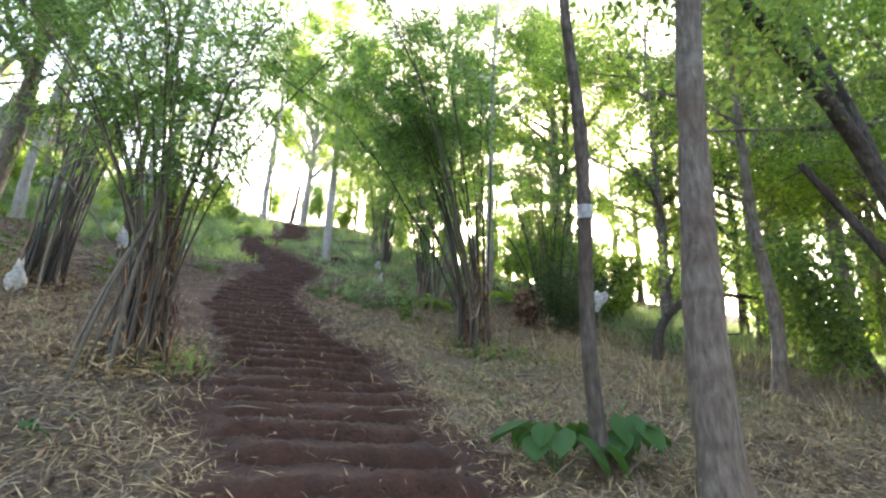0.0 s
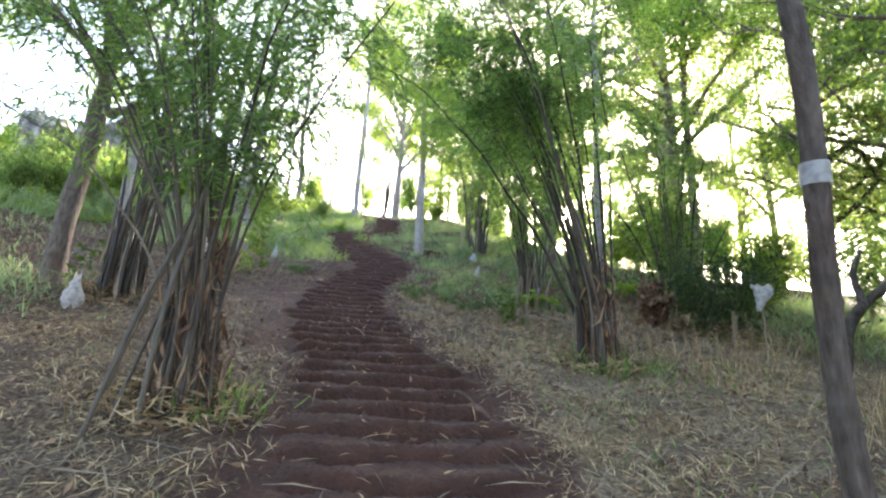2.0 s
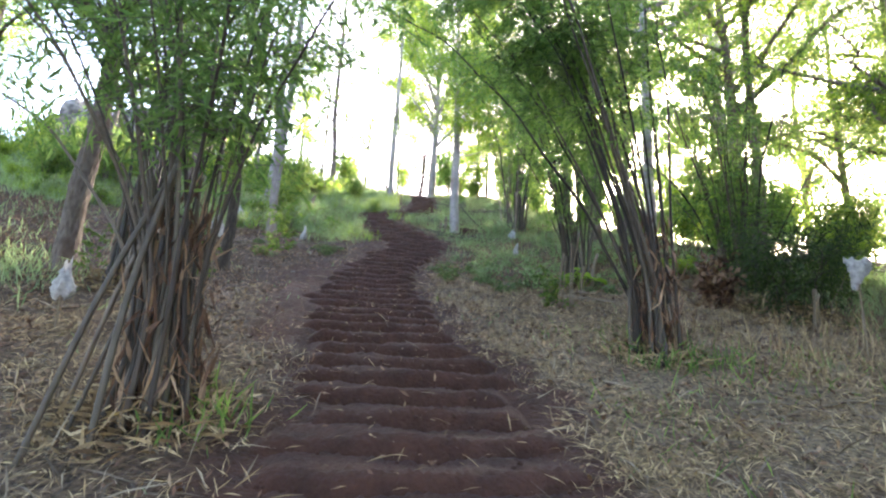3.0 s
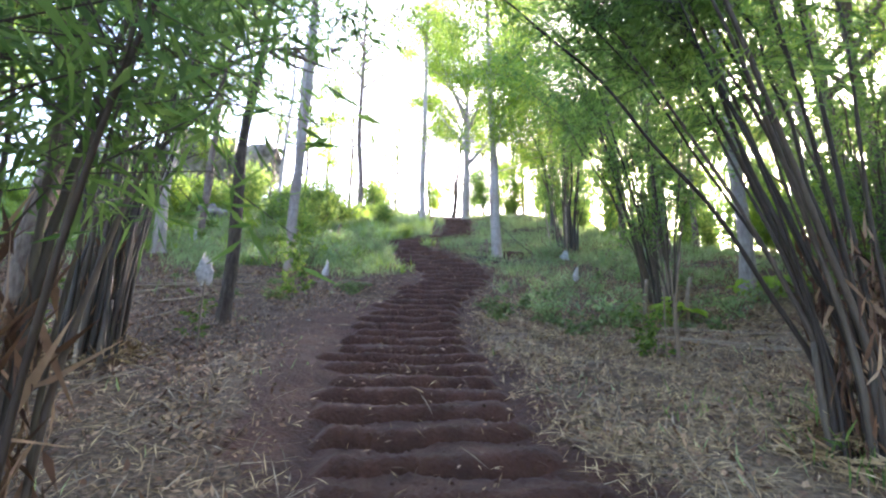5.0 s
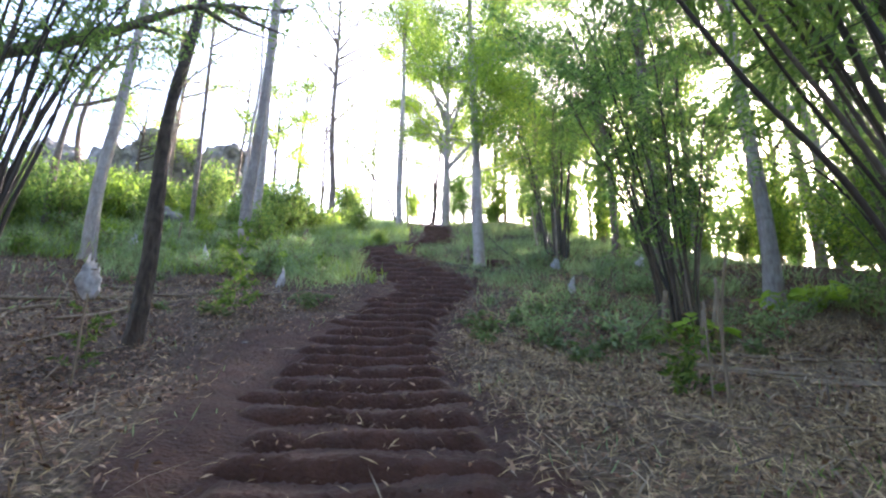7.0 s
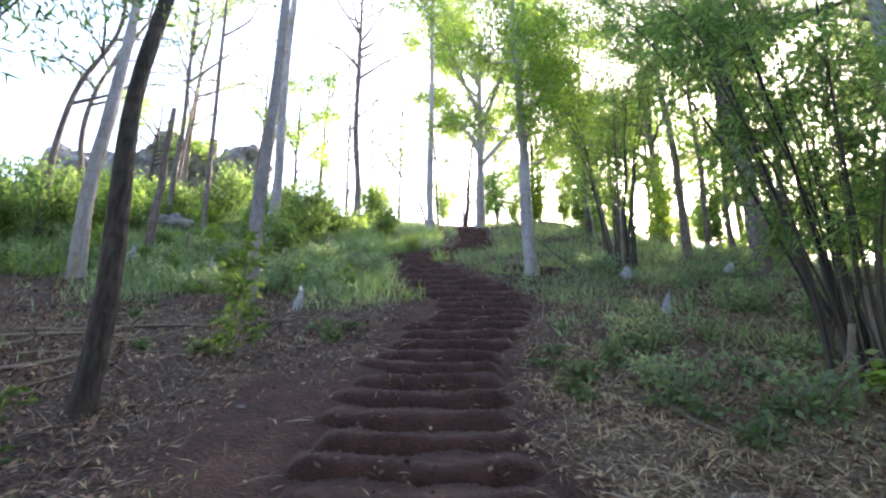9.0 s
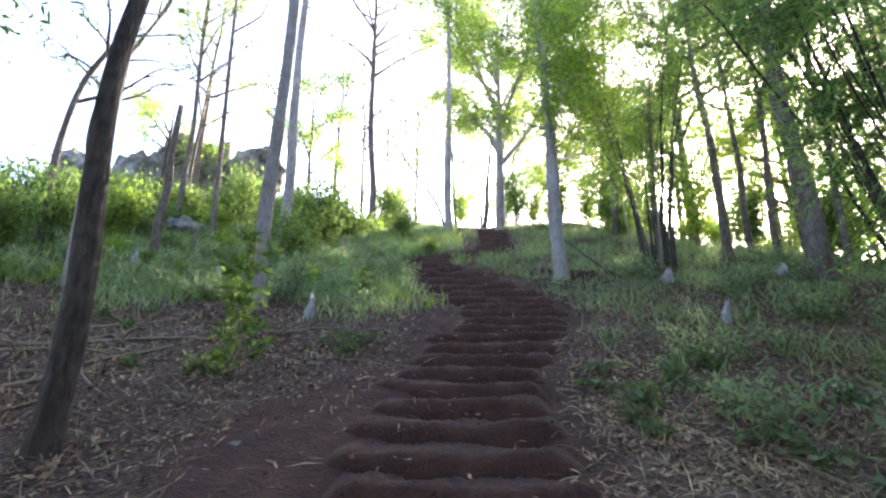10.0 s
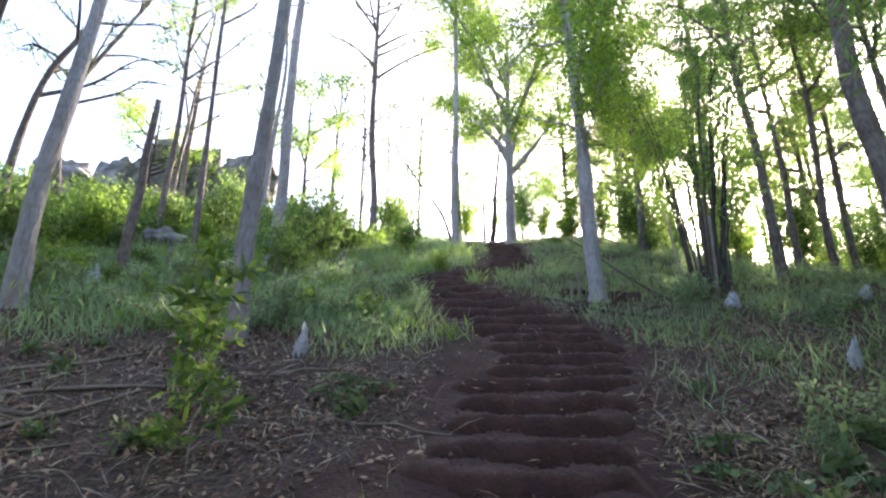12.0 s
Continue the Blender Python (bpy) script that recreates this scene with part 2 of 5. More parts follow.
def smooth_line(points, step):
    """A smooth curve through a few points, sampled about every step metres."""
    p = np.array(points, float)
    p = np.concatenate([[2 * p[0] - p[1]], p, [2 * p[-1] - p[-2]]])
    out = []
    for i in range(1, len(p) - 2):
        k = max(2, int(np.linalg.norm(p[i + 1] - p[i]) / step))
        u = np.linspace(0, 1, k, endpoint=False)[:, None]
        a, b, c, d = p[i - 1], p[i], p[i + 1], p[i + 2]
        out.append(0.5 * (2 * b + (c - a) * u + (2 * a - 5 * b + 4 * c - d) * u**2 + (3 * b - a - 3 * c + d) * u**3))
    return np.concatenate(out + [p[-2:-1]])


def tube(geo, line, radii, sides=8, rough=0.0, rng=None, cap=True):
    """A tapered tube along a line; rough gives it knots and hollows."""
    line = np.asarray(line, float)
    radii = np.broadcast_to(np.asarray(radii, float), len(line)).copy()
    if cap:
        line = np.concatenate([line, line[-1:] + (line[-1:] - line[-2:-1]) * 0.02])
        radii = np.append(radii, radii[-1] * 0.02)
    tan = np.gradient(line, axis=0)
    tan /= np.linalg.norm(tan, axis=1)[:, None] + 1e-9
    ref = np.eye(3)[np.argmin(np.abs(line[-1] - line[0]))]
    u = np.cross(tan, ref)
    u /= np.linalg.norm(u, axis=1)[:, None] + 1e-9
    w = np.cross(tan, u)
    a = np.arange(sides) * 2 * np.pi / sides
    r = radii[:, None] * np.ones(sides)
    if rough:
        s = np.arange(len(line))[:, None]
        ph = rng.uniform(0, 6.3, 4)
        r = r * (1 + rough * (np.sin(2 * a + 0.35 * s + ph[0]) + 0.7 * np.sin(3 * a - 0.5 * s + ph[1]) + 0.5 * np.sin(1.3 * s + ph[2]) + rng.normal(0, 0.35, r.shape)))
    ring = line[:, None] + r[..., None] * (np.cos(a)[None, :, None] * u[:, None] + np.sin(a)[None, :, None] * w[:, None])
    m = len(line)
    i, j = np.meshgrid(np.arange(m - 1), np.arange(sides), indexing="ij")
    k = (j + 1) % sides
    geo.add(ring, np.stack([i * sides + j, i * sides + k, (i + 1) * sides + k, (i + 1) * sides + j], -1))


def unit(v):
    return v / (np.linalg.norm(v, axis=-1, keepdims=True) + 1e-9)


def leaves(geo, at, way, length, width, rng, widest=0.4, face=None):
    """One four-cornered blade per place, along way, turned at random about it."""
    n = len(at)
    way = unit(way)
    side = unit(np.cross(way, rng.normal(size=(n, 3)) if face is None else face))
    length = np.broadcast_to(length, n)[:, None]
    width = np.broadcast_to(width, n)[:, None]
    up = np.cross(side, way)
    mid = at + way * length * widest + up * length * 0.06
    v = np.stack([at, mid + side * width / 2, at + way * length, mid - side * width / 2], 1)
    geo.add(v, np.arange(4 * n).reshape(-1, 4))


# ---------- ground ----------
LINE_Y = (-60, -30, -5, 0, 4.9, 10.8, 13.7, 18.4, 24, 29, 33, 38, 50, 120)
LINE_Z = (-12, -8.5, -1.75, -0.12, 1.37, 3.24, 4.36, 6.35, 8.95, 11.3, 12.6, 13.2, 12.2, 2)
PATH_Y = (-20, 0, 2.6, 4.9, 6.3, 8.1, 8.9, 10, 11.2, 12.4, 13.2, 14.2, 15.1, 16, 17.4, 18.4, 19.3, 20.3, 21.0, 21.7, 22.3, 23, 27, 30, 60)
PATH_X = (0.6, 0.8, 0.9, 1.0, 0.88, 0.62, 0.47, 0.42, 0.4, 0.5, 0.75, 1.08, 1.3, 1.45, 1.05, 0.72, 0.35, -0.15, 0.15, 1.1, 1.75, 2.0, 2.2, 2.3, 2.3)
PATH_W = (0.9, 0.9, 0.88, 0.98, 0.96, 0.97, 0.95, 0.95, 0.9, 0.86, 0.82, 0.92, 0.92, 0.92, 0.95, 0.85, 0.72, 0.65, 0.6, 0.6, 0.6, 0.6, 0.52, 0.5, 0.5)


def soft_interp(y, ys, vs, r):
    return sum(np.interp(y + d, ys, vs) for d in np.linspace(-r, r, 7)) / 7


def hill(x, y):
    """Height of the smooth hillside."""
    x, y = np.asarray(x, float), np.asarray(y, float)
    z = soft_interp(y, LINE_Y, LINE_Z, 1.5) + 0.0072 * np.minimum(np.abs(x), 9) ** 2
    z = z + np.clip((-x - 3) / 10, 0, 1.5) * np.clip((y - 12) / 15, 0, 1) * 0.2
    return z - np.clip((x - 6) / 10, 0, 3) * np.clip((y - 16) / 14, 0, 1) * 4.0


def path_side(x, y):
    """How far a place is from the path's middle, 1 at its edge."""
    c, w = soft_interp(y, PATH_Y, PATH_X, 0.5), soft_interp(y, PATH_Y, PATH_W, 0.5)
    return np.abs(x - c + 0.12 * np.sin(1.9 * y) + 0.06 * np.sin(5.3 * y + 1)) / w


def lumps(x, y):
    """Small unevenness of the ground."""
    return (0.035 * np.sin(1.3 * x + 0.7 * y) * np.sin(1.1 * y - 0.6 * x + 1) + 0.018 * np.sin(3.7 * x + 1.9 * y + 2) * np.sin(3.1 * y - 1.4 * x)
            + 0.01 * np.sin(8.3 * x - 3.3 * y) * np.sin(7.1 * y + 2.9 * x) + 0.006 * np.sin(17 * x + 9 * y) * np.sin(15 * y - 8 * x))


def ground_z(x, y):
    s = path_side(x, y)
    bed = np.clip((1.25 - s) / 0.35, 0, 1)
    return hill(x, y) + lumps(x, y) * (1 - 0.6 * bed) - 0.05 * bed


def bare_earth(x, y):
    """Where trodden bare earth spreads to the side of the steps."""
    b = np.clip(1.45 - np.hypot((x + 0.5) / 0.85, (y - 11.3) / 1.5), 0, 1)
    b = np.maximum(b, np.clip(1.4 - np.hypot((x - 0.35) / 0.5, (y - 15.8) / 2.6), 0, 1))
    return np.maximum(b, np.clip(1.45 - np.hypot((x + 0.25) / 0.75, (y - 9.4) / 1.9), 0, 1))


def build_ground():
    xs = np.unique(np.concatenate([np.arange(-5, 7.5, 0.06), np.arange(-14, 16, 0.3), np.arange(-50, 50, 2.0), np.linspace(-900, 900, 61)]).round(3))
    ys = np.unique(np.concatenate([np.arange(1.5, 19, 0.06), np.arange(-3, 34, 0.25), np.arange(-50, 70, 2.0), np.linspace(-900, 900, 61)]).round(3))
    gx, gy = np.meshgrid(xs, ys, indexing="ij")
    z = ground_z(gx, gy) - 0.08 * np.clip((0.85 - path_side(gx, gy)) / 0.25, 0, 1) * ((gy > 1.4) & (gy < 28))
    far = np.clip((np.hypot(gx, gy - 10) - 60) / 60, 0, 1)
    z = z * (1 - far) + far * (-6)
    geo = Geo()
    nx, ny = len(xs), len(ys)
    i, j = np.meshgrid(np.arange(nx - 1), np.arange(ny - 1), indexing="ij")
    geo.add(np.stack([gx, gy, z], -1), np.stack([i * ny + j, (i + 1) * ny + j, (i + 1) * ny + j + 1, i * ny + j + 1], -1))
    me = geo.mesh("ground", GROUND)
    s = path_side(gx, gy)
    soil = np.clip(np.clip((1.5 - s) / 0.6, 0, 1) + bare_earth(gx, gy), 0, 1)
    humus_shade = np.clip((gy - 9.5 - 0.35 * np.clip(gx, -4, 5) + 1.0 * np.sin(0.9 * gx)) / 3.0, 0, 1) * 0.9
    humus_shade = np.maximum(humus_shade, 0.9 * np.clip((-gx - 0.4 + 0.3 * np.sin(1.9 * gy)) / 1.2, 0, 1) * np.clip((gy - 6.3) / 2.5, 0, 1))
    # near left: browner litter, with the bamboo clump's shade put into the colour
    humus_shade = np.maximum(humus_shade, 0.55 * np.clip((0.4 - gx) / 0.8, 0, 1) * np.clip((9 - gy) / 2, 0, 1))
    me.attributes.new("humus_shade", "FLOAT", "POINT").data.foreach_set("value", humus_shade.ravel().astype(np.float32))
    me.attributes.new("soil", "FLOAT", "POINT").data.foreach_set("value", soil.ravel().astype(np.float32))
    return tagged(new("ground", me), "sloping woodland ground of red-brown soil and dry litter", "ground", kind="structure")


def build_steps():
    """Shallow steps dug across the path, each with a worn lip and a sunken tread."""
    rng = np.random.default_rng(5)
    flight = tagged(new("path"), "dirt footpath of worn earth steps climbing the hill", "path", kind="structure")
    y = 1.2
    while y < 27.5:
        tread = rng.uniform(0.38, 0.5) if y < 17 else rng.uniform(0.5, 0.7)
        m = 84
        u = np.linspace(-1.0, 1.0, m)
        prof = np.array([(-0.1, -0.55), (-0.03, -0.3), (0.015, -0.125), (0.05, -0.07), (0.085, -0.03), (0.125, -0.006), (0.18, 0.005), (0.27, 0.006), (0.4, 0.0), (0.55, -0.008), (0.7, -0.015), (0.85, -0.022), (1.0, -0.035), (1.06, -0.12)])
        rise = float(hill(0, y + tread) - hill(0, y))
        c, w = soft_interp(y, PATH_Y, PATH_X, 0.5), soft_interp(y, PATH_Y, PATH_W, 0.5)
        left, right = w * rng.uniform(0.85, 1.25, 2)
        skew, bow, ph, amp = rng.normal(0, 0.035), rng.normal(0.02, 0.03), rng.uniform(0, 6.3, 8), rng.uniform(0.5, 0.82)
        base_y = y + skew * u + bow * u**2 + 0.03 * np.sin(3.1 * u + ph[0]) + 0.007 * np.sin(9 * u + ph[1]) + 0.004 * np.sin(23 * u + ph[4]) + rng.normal(0, 0.007, m)
        x = c + np.where(u < 0, u * left, u * right)
        # worn hollow where feet land, off the middle of the step
        foot = 0.012 * np.exp(-(((u - rng.uniform(-0.4, 0.4)) / 0.3) ** 2))
        rows = []
        z0 = hill(x, base_y + tread / 2)
        for a, dz in prof:
            yy = base_y + a * tread
            slope_z = hill(x, yy)
            wob = 0.009 * np.sin(4 * u + ph[2] + 2 * a) + 0.004 * np.sin(13 * u + ph[3] - 3 * a) + 0.003 * np.sin(27 * u + ph[5] + 7 * a) + rng.normal(0, 0.006, m)
            edge = np.clip((1.0 - np.abs(u)) / 0.3, 0, 1)
            edge = edge * edge * (3 - 2 * edge)
            fade = 1.0 if a < -0.06 or a > 1.0 else 0.72 + 0.28 * np.sin(2.6 * u + ph[6]) * np.sin(5.7 * u + ph[7])
            even = slope_z - 0.01
            stepped = (z0 + dz * amp * rise / 0.15) * fade + even * (1 - fade) + wob - foot * min(1, max(0.0, 4 * a * (1 - min(a, 1))))
            z = (slope_z - 0.05) * (1 - edge) + stepped * edge - 0.05 * np.clip((np.abs(u) - 0.85) / 0.15, 0, 1)
            rows.append(np.stack([x, yy, z], -1))
        v = np.array(rows)
        geo = Geo()
        i, j = np.meshgrid(np.arange(len(prof) - 1), np.arange(m - 1), indexing="ij")
        geo.add(v, np.stack([i * m + j, i * m + j + 1, (i + 1) * m + j + 1, (i + 1) * m + j], -1))
        part("step", geo, SOIL, flight)
        y += tread
    return flight


build_ground()
build_steps()

# ---------- trees ----------
TRUNKS = {}


def grow_tree(name, x, y, r, h, lean, label, bark, leaf, seed, crown_from=0.6, limbs=6, reach=2.0, leaf_n=4000, leaf_size=0.11, bend=(), rise=0.5, lean_y=0.0, group="woodland trees", spread=0.34, tip=0.25, limb_r=1.0):
    """A tree: tapered trunk, limbs that part from it, and a crown of many small leaves in loose clusters.
    bend: side steps (fraction of the height, dx, dy) of a crooked trunk."""
    rng = np.random.default_rng(seed)
    t = thing(name, x, y, float(ground_z(x, y)), label, "tree", group)
    pts = [(0, 0, -0.2)]
    for k in np.linspace(0.12, 1, 6):
        pts.append((lean * h * k + rng.normal(0, 0.004 * h), lean_y * h * k + rng.normal(0, 0.004 * h), h * k))
    pts = np.array(pts)
    for k, dx, dy in bend:
        wgt = np.exp(-(((pts[:, 2] / h - k) / 0.22) ** 2))
        pts[:, 0] += wgt * dx
        pts[:, 1] += wgt * dy
    line = smooth_line(pts, 0.18)
    frac = np.clip(line[:, 2] / h, 0, 1)
    rad = r * (1 - (1 - tip) * frac) * (1 + 0.35 * np.exp(-np.maximum(line[:, 2], 0) / 0.12))
    g = Geo()
    tube(g, line, rad, 16, 0.055, rng)
    part("trunk", g, bark, t)
    TRUNKS[t.name] = line, rad
    crown, ends = Geo(), []
    for i in range(limbs):
        k = crown_from + (0.97 - crown_from) * (i + rng.uniform(0.1, 0.9)) / limbs
        j = int(np.argmin(np.abs(frac - k)))
        a = rng.uniform(0, 6.3) if i else 0.5
        out = reach * rng.uniform(0.6, 1.1) * (1.15 - 0.5 * (k - crown_from))
        d = np.array([math.cos(a), math.sin(a), 0])
        p0 = line[j]
        p1 = p0 + d * out * 0.4 + (0, 0, out * rise * 0.55)
        p2 = p0 + d * out * 0.75 + (0, 0, out * rise * 1.0) + rng.normal(0, 0.2, 3)
        p3 = p0 + d * out * 1.1 + (0, 0, out * rise * 1.15) + rng.normal(0, 0.2, 3)
        limb = smooth_line([p0, p1, p2, p3], 0.2)
        lg = Geo()
        lr = min(rad[j] * 0.75, (0.012 + 0.028 * out) * limb_r)
        tube(lg, limb, np.linspace(lr, 0.006, len(limb)), 6, 0.05, rng)
        for _ in range(6):
            q = limb[rng.integers(len(limb) // 3, len(limb))]
            e = q + d * rng.uniform(0.1, 0.5) * out * 0.6 + rng.normal(0, 0.3, 3) * (1, 1, 0.6) + (0, 0, 0.15)
            tw = smooth_line([q, (q + e) / 2 + rng.normal(0, 0.06, 3), e], 0.2)
            tube(lg, tw, np.linspace(lr * 0.45, 0.005, len(tw)), 5)
            ends.append(tw)
        ends.append(limb[len(limb) // 3:])
        part("limb", lg, bark, t)
    if leaf_n:
        if not ends:
            ends = [line[int(len(line) * crown_from):]]
        per = max(1, int(leaf_n * 1.75) // (len(ends) * 6))
        for tw in ends:
            for _ in range(6):
                c = tw[rng.integers(len(tw))] + rng.normal(0, 0.22, 3) * (1, 1, 0.7)
                at = c + rng.normal(0, spread * 0.62, (per, 3)) * (1, 1, 0.6) * rng.uniform(0.45, 1.35)
                way = rng.normal(size=(per, 3)) + (0, 0, -0.5)
                s = 0.76 * leaf_size * rng.uniform(0.6, 1.3, per)
                leaves(crown, at, way, s, s * 0.42, rng, 0.4)
        part("crown", crown, leaf, t, kind="stuff")
    return t


def bamboo_clump(x, y, seed, label, count=34, base=0.35, height=7.0, fan=2.6, pull=(0, 0), stubs=26, sprays=22, blades=16, live=CULM_LIVE, leaf=LEAF_BAMBOO, thick=0.026, first=0.3, stub_h=1.5, width=1.0, waist=1.0, curve=1.5, dead=0.12, splay=0, rags=0, cross=0.25, low=0.0, bundle=0.0):
    """A clump of bamboo: stems that fan out and arch over, each with sprays of narrow hanging leaves, and dead stubs round the foot."""
    rng = np.random.default_rng(seed)
    t = thing("bamboo_clump", x, y, float(ground_z(x, y)), label, "bamboo", "bamboo clumps")
    green = Geo()
    twigs = Geo()
    for i in range(count):
        a = rng.uniform(0, 6.3)
        q = math.sqrt(rng.uniform(0, 1))
        d = np.array([math.cos(a), math.sin(a)])
        b = np.array([*(d * base * q), 0.0])
        b[2] = ground_z(x + b[0], y + b[1]) - ground_z(x, y) - 0.1
        h = height * rng.uniform(0.6, 1.1)
        out = d * fan * (0.25 + 0.75 * q) * rng.uniform(0.6, 1.2) + np.array(pull) * rng.uniform(-0.12, 1.0) + rng.normal(0, cross, 2)
        s = np.linspace(0, 1, 12)
        far = np.clip((s - bundle) / (1 - bundle), 0, 1) ** curve
        droop = rng.uniform(0.05, 0.3) + 0.06 * np.linalg.norm(out)
        pinch = 1 - (1 - waist) * np.clip(s * h / 1.3, 0, 1)
        pts = b * np.stack([pinch, pinch, np.ones(12)], -1) + np.stack([out[0] * far, out[1] * far, h * (s - min(droop, 0.5) * s**3)], -1) + rng.normal(0, 0.045, (12, 3)) * s[:, None]
        line = smooth_line(pts, 0.16)
        f = np.linspace(0, 1, len(line))
        r = thick * rng.uniform(0.55, 1.25) * (1 - 0.9 * f**0.8)
        node = 1 + 0.16 * (np.arange(len(line)) % 2 == 0)
        g = Geo()
        tube(g, line, r * node, 7)
        part("culm", g, CULM_DEAD if rng.uniform() < dead else live, t)
        for _ in range(sprays):
            k = first + (1 - first) * rng.uniform(0, 1) ** 0.8 - low * rng.uniform(0, 1) ** 4
            p = line[int(k * (len(line) - 1))]
            e = rng.uniform(0, 6.3)
            L = rng.uniform(0.35, 0.95) * (1.1 - 0.4 * k) * width
            dr = np.array([math.cos(e), math.sin(e), rng.uniform(0.0, 0.6)])
            tip = p + dr * L + (0, 0, -0.25 * L)
            mid = p + dr * L * 0.55 + (0, 0, 0.05)
            tube(twigs, np.array([p, mid, tip]), np.array([0.004, 0.003, 0.002]), 3, cap=False)
            n = int(blades * rng.uniform(0.6, 1.3))
            u = rng.uniform(0.15, 1, n)[:, None]
            at = (1 - u) ** 2 * p + 2 * u * (1 - u) * mid + u**2 * tip + rng.normal(0, 0.07, (n, 3))
            way = dr * 0.5 + rng.normal(0, 0.55, (n, 3)) + (0, 0, -0.55)
            leaves(green, at, way, rng.uniform(0.1, 0.21, n), rng.uniform(0.014, 0.026, n), rng, 0.35)
    for i in range(stubs):
        a = rng.uniform(0, 6.3)
        q = math.sqrt(rng.uniform(0.1, 1)) * base * 1.15
        b = np.array([math.cos(a) * q, math.sin(a) * q, 0.0])
        b[2] = ground_z(x + b[0], y + b[1]) - ground_z(x, y) - 0.08
        hh = stub_h * rng.uniform(0.3, 1.2)
        lean = np.array([math.cos(a), math.sin(a), 0]) * rng.normal(-0.05 - 0.3 * (1 - waist), 0.14) * hh
        line = smooth_line([b, b + lean * 0.5 + (0, 0, hh * 0.5) + rng.normal(0, 0.015, 3), b + lean + (0, 0, hh)], 0.15)
        g = Geo()
        node = 1 + 0.12 * (np.arange(len(line)) % 2 == 0)
        tube(g, line, np.linspace(1.15, 0.8, len(line)) * thick * rng.uniform(0.55, 1.2) * node, 7)
        part("stub", g, CULM_DEAD if rng.uniform() < 0.4 else live, t)
    for i in range(splay):
        a = rng.uniform(2.4, 4.6)
        q = rng.uniform(0.45, 0.75)
        b = np.array([math.cos(a) * q, math.sin(a) * q, 0.0])
        b[2] = ground_z(x + b[0], y + b[1]) - ground_z(x, y) - 0.08
        top = np.array([math.cos(a) * 0.12, math.sin(a) * 0.12, rng.uniform(1.1, 1.9)])
        line = smooth_line([b, (b + top) / 2 + rng.normal(0, 0.03, 3), top], 0.15)
        g = Geo()
        tube(g, line, thick * rng.uniform(0.7, 1.1), 7)
        part("stub", g, live if rng.uniform() < 0.6 else CULM_DEAD, t)
    part("branchlet", twigs, live, t, kind="stuff")
    part("foliage", green, leaf, t, "fine hanging green bamboo leaves", kind="stuff")
    if rags:
        # torn dry sheaths hanging about the lower stems
        q = base * np.sqrt(rng.uniform(0.1, 1.1, rags))
        a, hz = rng.uniform(0, 6.3, rags), rng.uniform(0.0, 1.3, rags) ** 1.4
        q = q * (1 - (1 - waist) * np.clip(hz / 1.3, 0, 1))
        at = np.stack([np.cos(a) * q, np.sin(a) * q, hz], -1)
        rag = Geo()
        leaves(rag, at, rng.normal(0, 0.35, (rags, 3)) + np.array([0, 0, 1]) * rng.choice([-1, 1], rags)[:, None], rng.uniform(0.12, 0.4, rags), rng.uniform(0.012, 0.035, rags), rng, 0.3)
        part("dry_sheath", rag, BROWN_LEAF, t, "torn dry sheaths on the stems", kind="stuff")
    # loose sheaths and dry leaves caught at the foot
    s = Geo()
    n = 700
    a, q = rng.uniform(0, 6.3, n), base * rng.uniform(0.3, 1.9, n)
    px, py = np.cos(a) * q, np.sin(a) * q
    pz = ground_z(x + px, y + py) - ground_z(x, y) + rng.uniform(0, 0.3, n) * np.exp(-q / base * 0.6)
    leaves(s, np.stack([px, py, pz], -1), rng.normal(size=(n, 3)) * (1, 1, 0.5), rng.uniform(0.08, 0.26, n), rng.uniform(0.012, 0.03, n), rng)
    part("sheath_litter", s, STRAW, t, "pale dry sheaths round the foot", kind="stuff")
    return t


def shrub(name, x, y, w, h, seed, label, leaf, leaf_n=900, size=0.1, stems=7, category="shrub", group=""):
    """A bush: a few thin stems with leaves along their upper parts."""
    rng = np.random.default_rng(seed)
    t = thing(name, x, y, float(ground_z(x, y)), label, category, group)
    c = Geo()
    for i in range(stems):
        g = Geo()
        a, q = rng.uniform(0, 6.3), rng.uniform(0.2, 1)
        top = np.array([math.cos(a) * w * q, math.sin(a) * w * q, h * rng.uniform(0.6, 1.05)])
        line = smooth_line([(rng.normal(0, 0.05), rng.normal(0, 0.05), -0.06), top * (0.35, 0.35, 0.55), top], 0.15)
        tube(g, line, np.linspace(0.012, 0.004, len(line)), 5)
        part("stem", g, TWIG, t)
        n = leaf_n // stems
        u = rng.uniform(0.25, 1, n)
        at = line[(u * (len(line) - 1)).astype(int)] + rng.normal(0, 0.16 * max(w, 0.35), (n, 3)) * (1, 1, 0.7)
        at[:, 2] = np.maximum(at[:, 2], 0.03)
        s = size * rng.uniform(0.6, 1.3, n)
        leaves(c, at, rng.normal(size=(n, 3)) + (0, 0, -0.1), s, s * 0.5, rng, 0.45)
    part("foliage", c, leaf, t, kind="stuff")
    return t


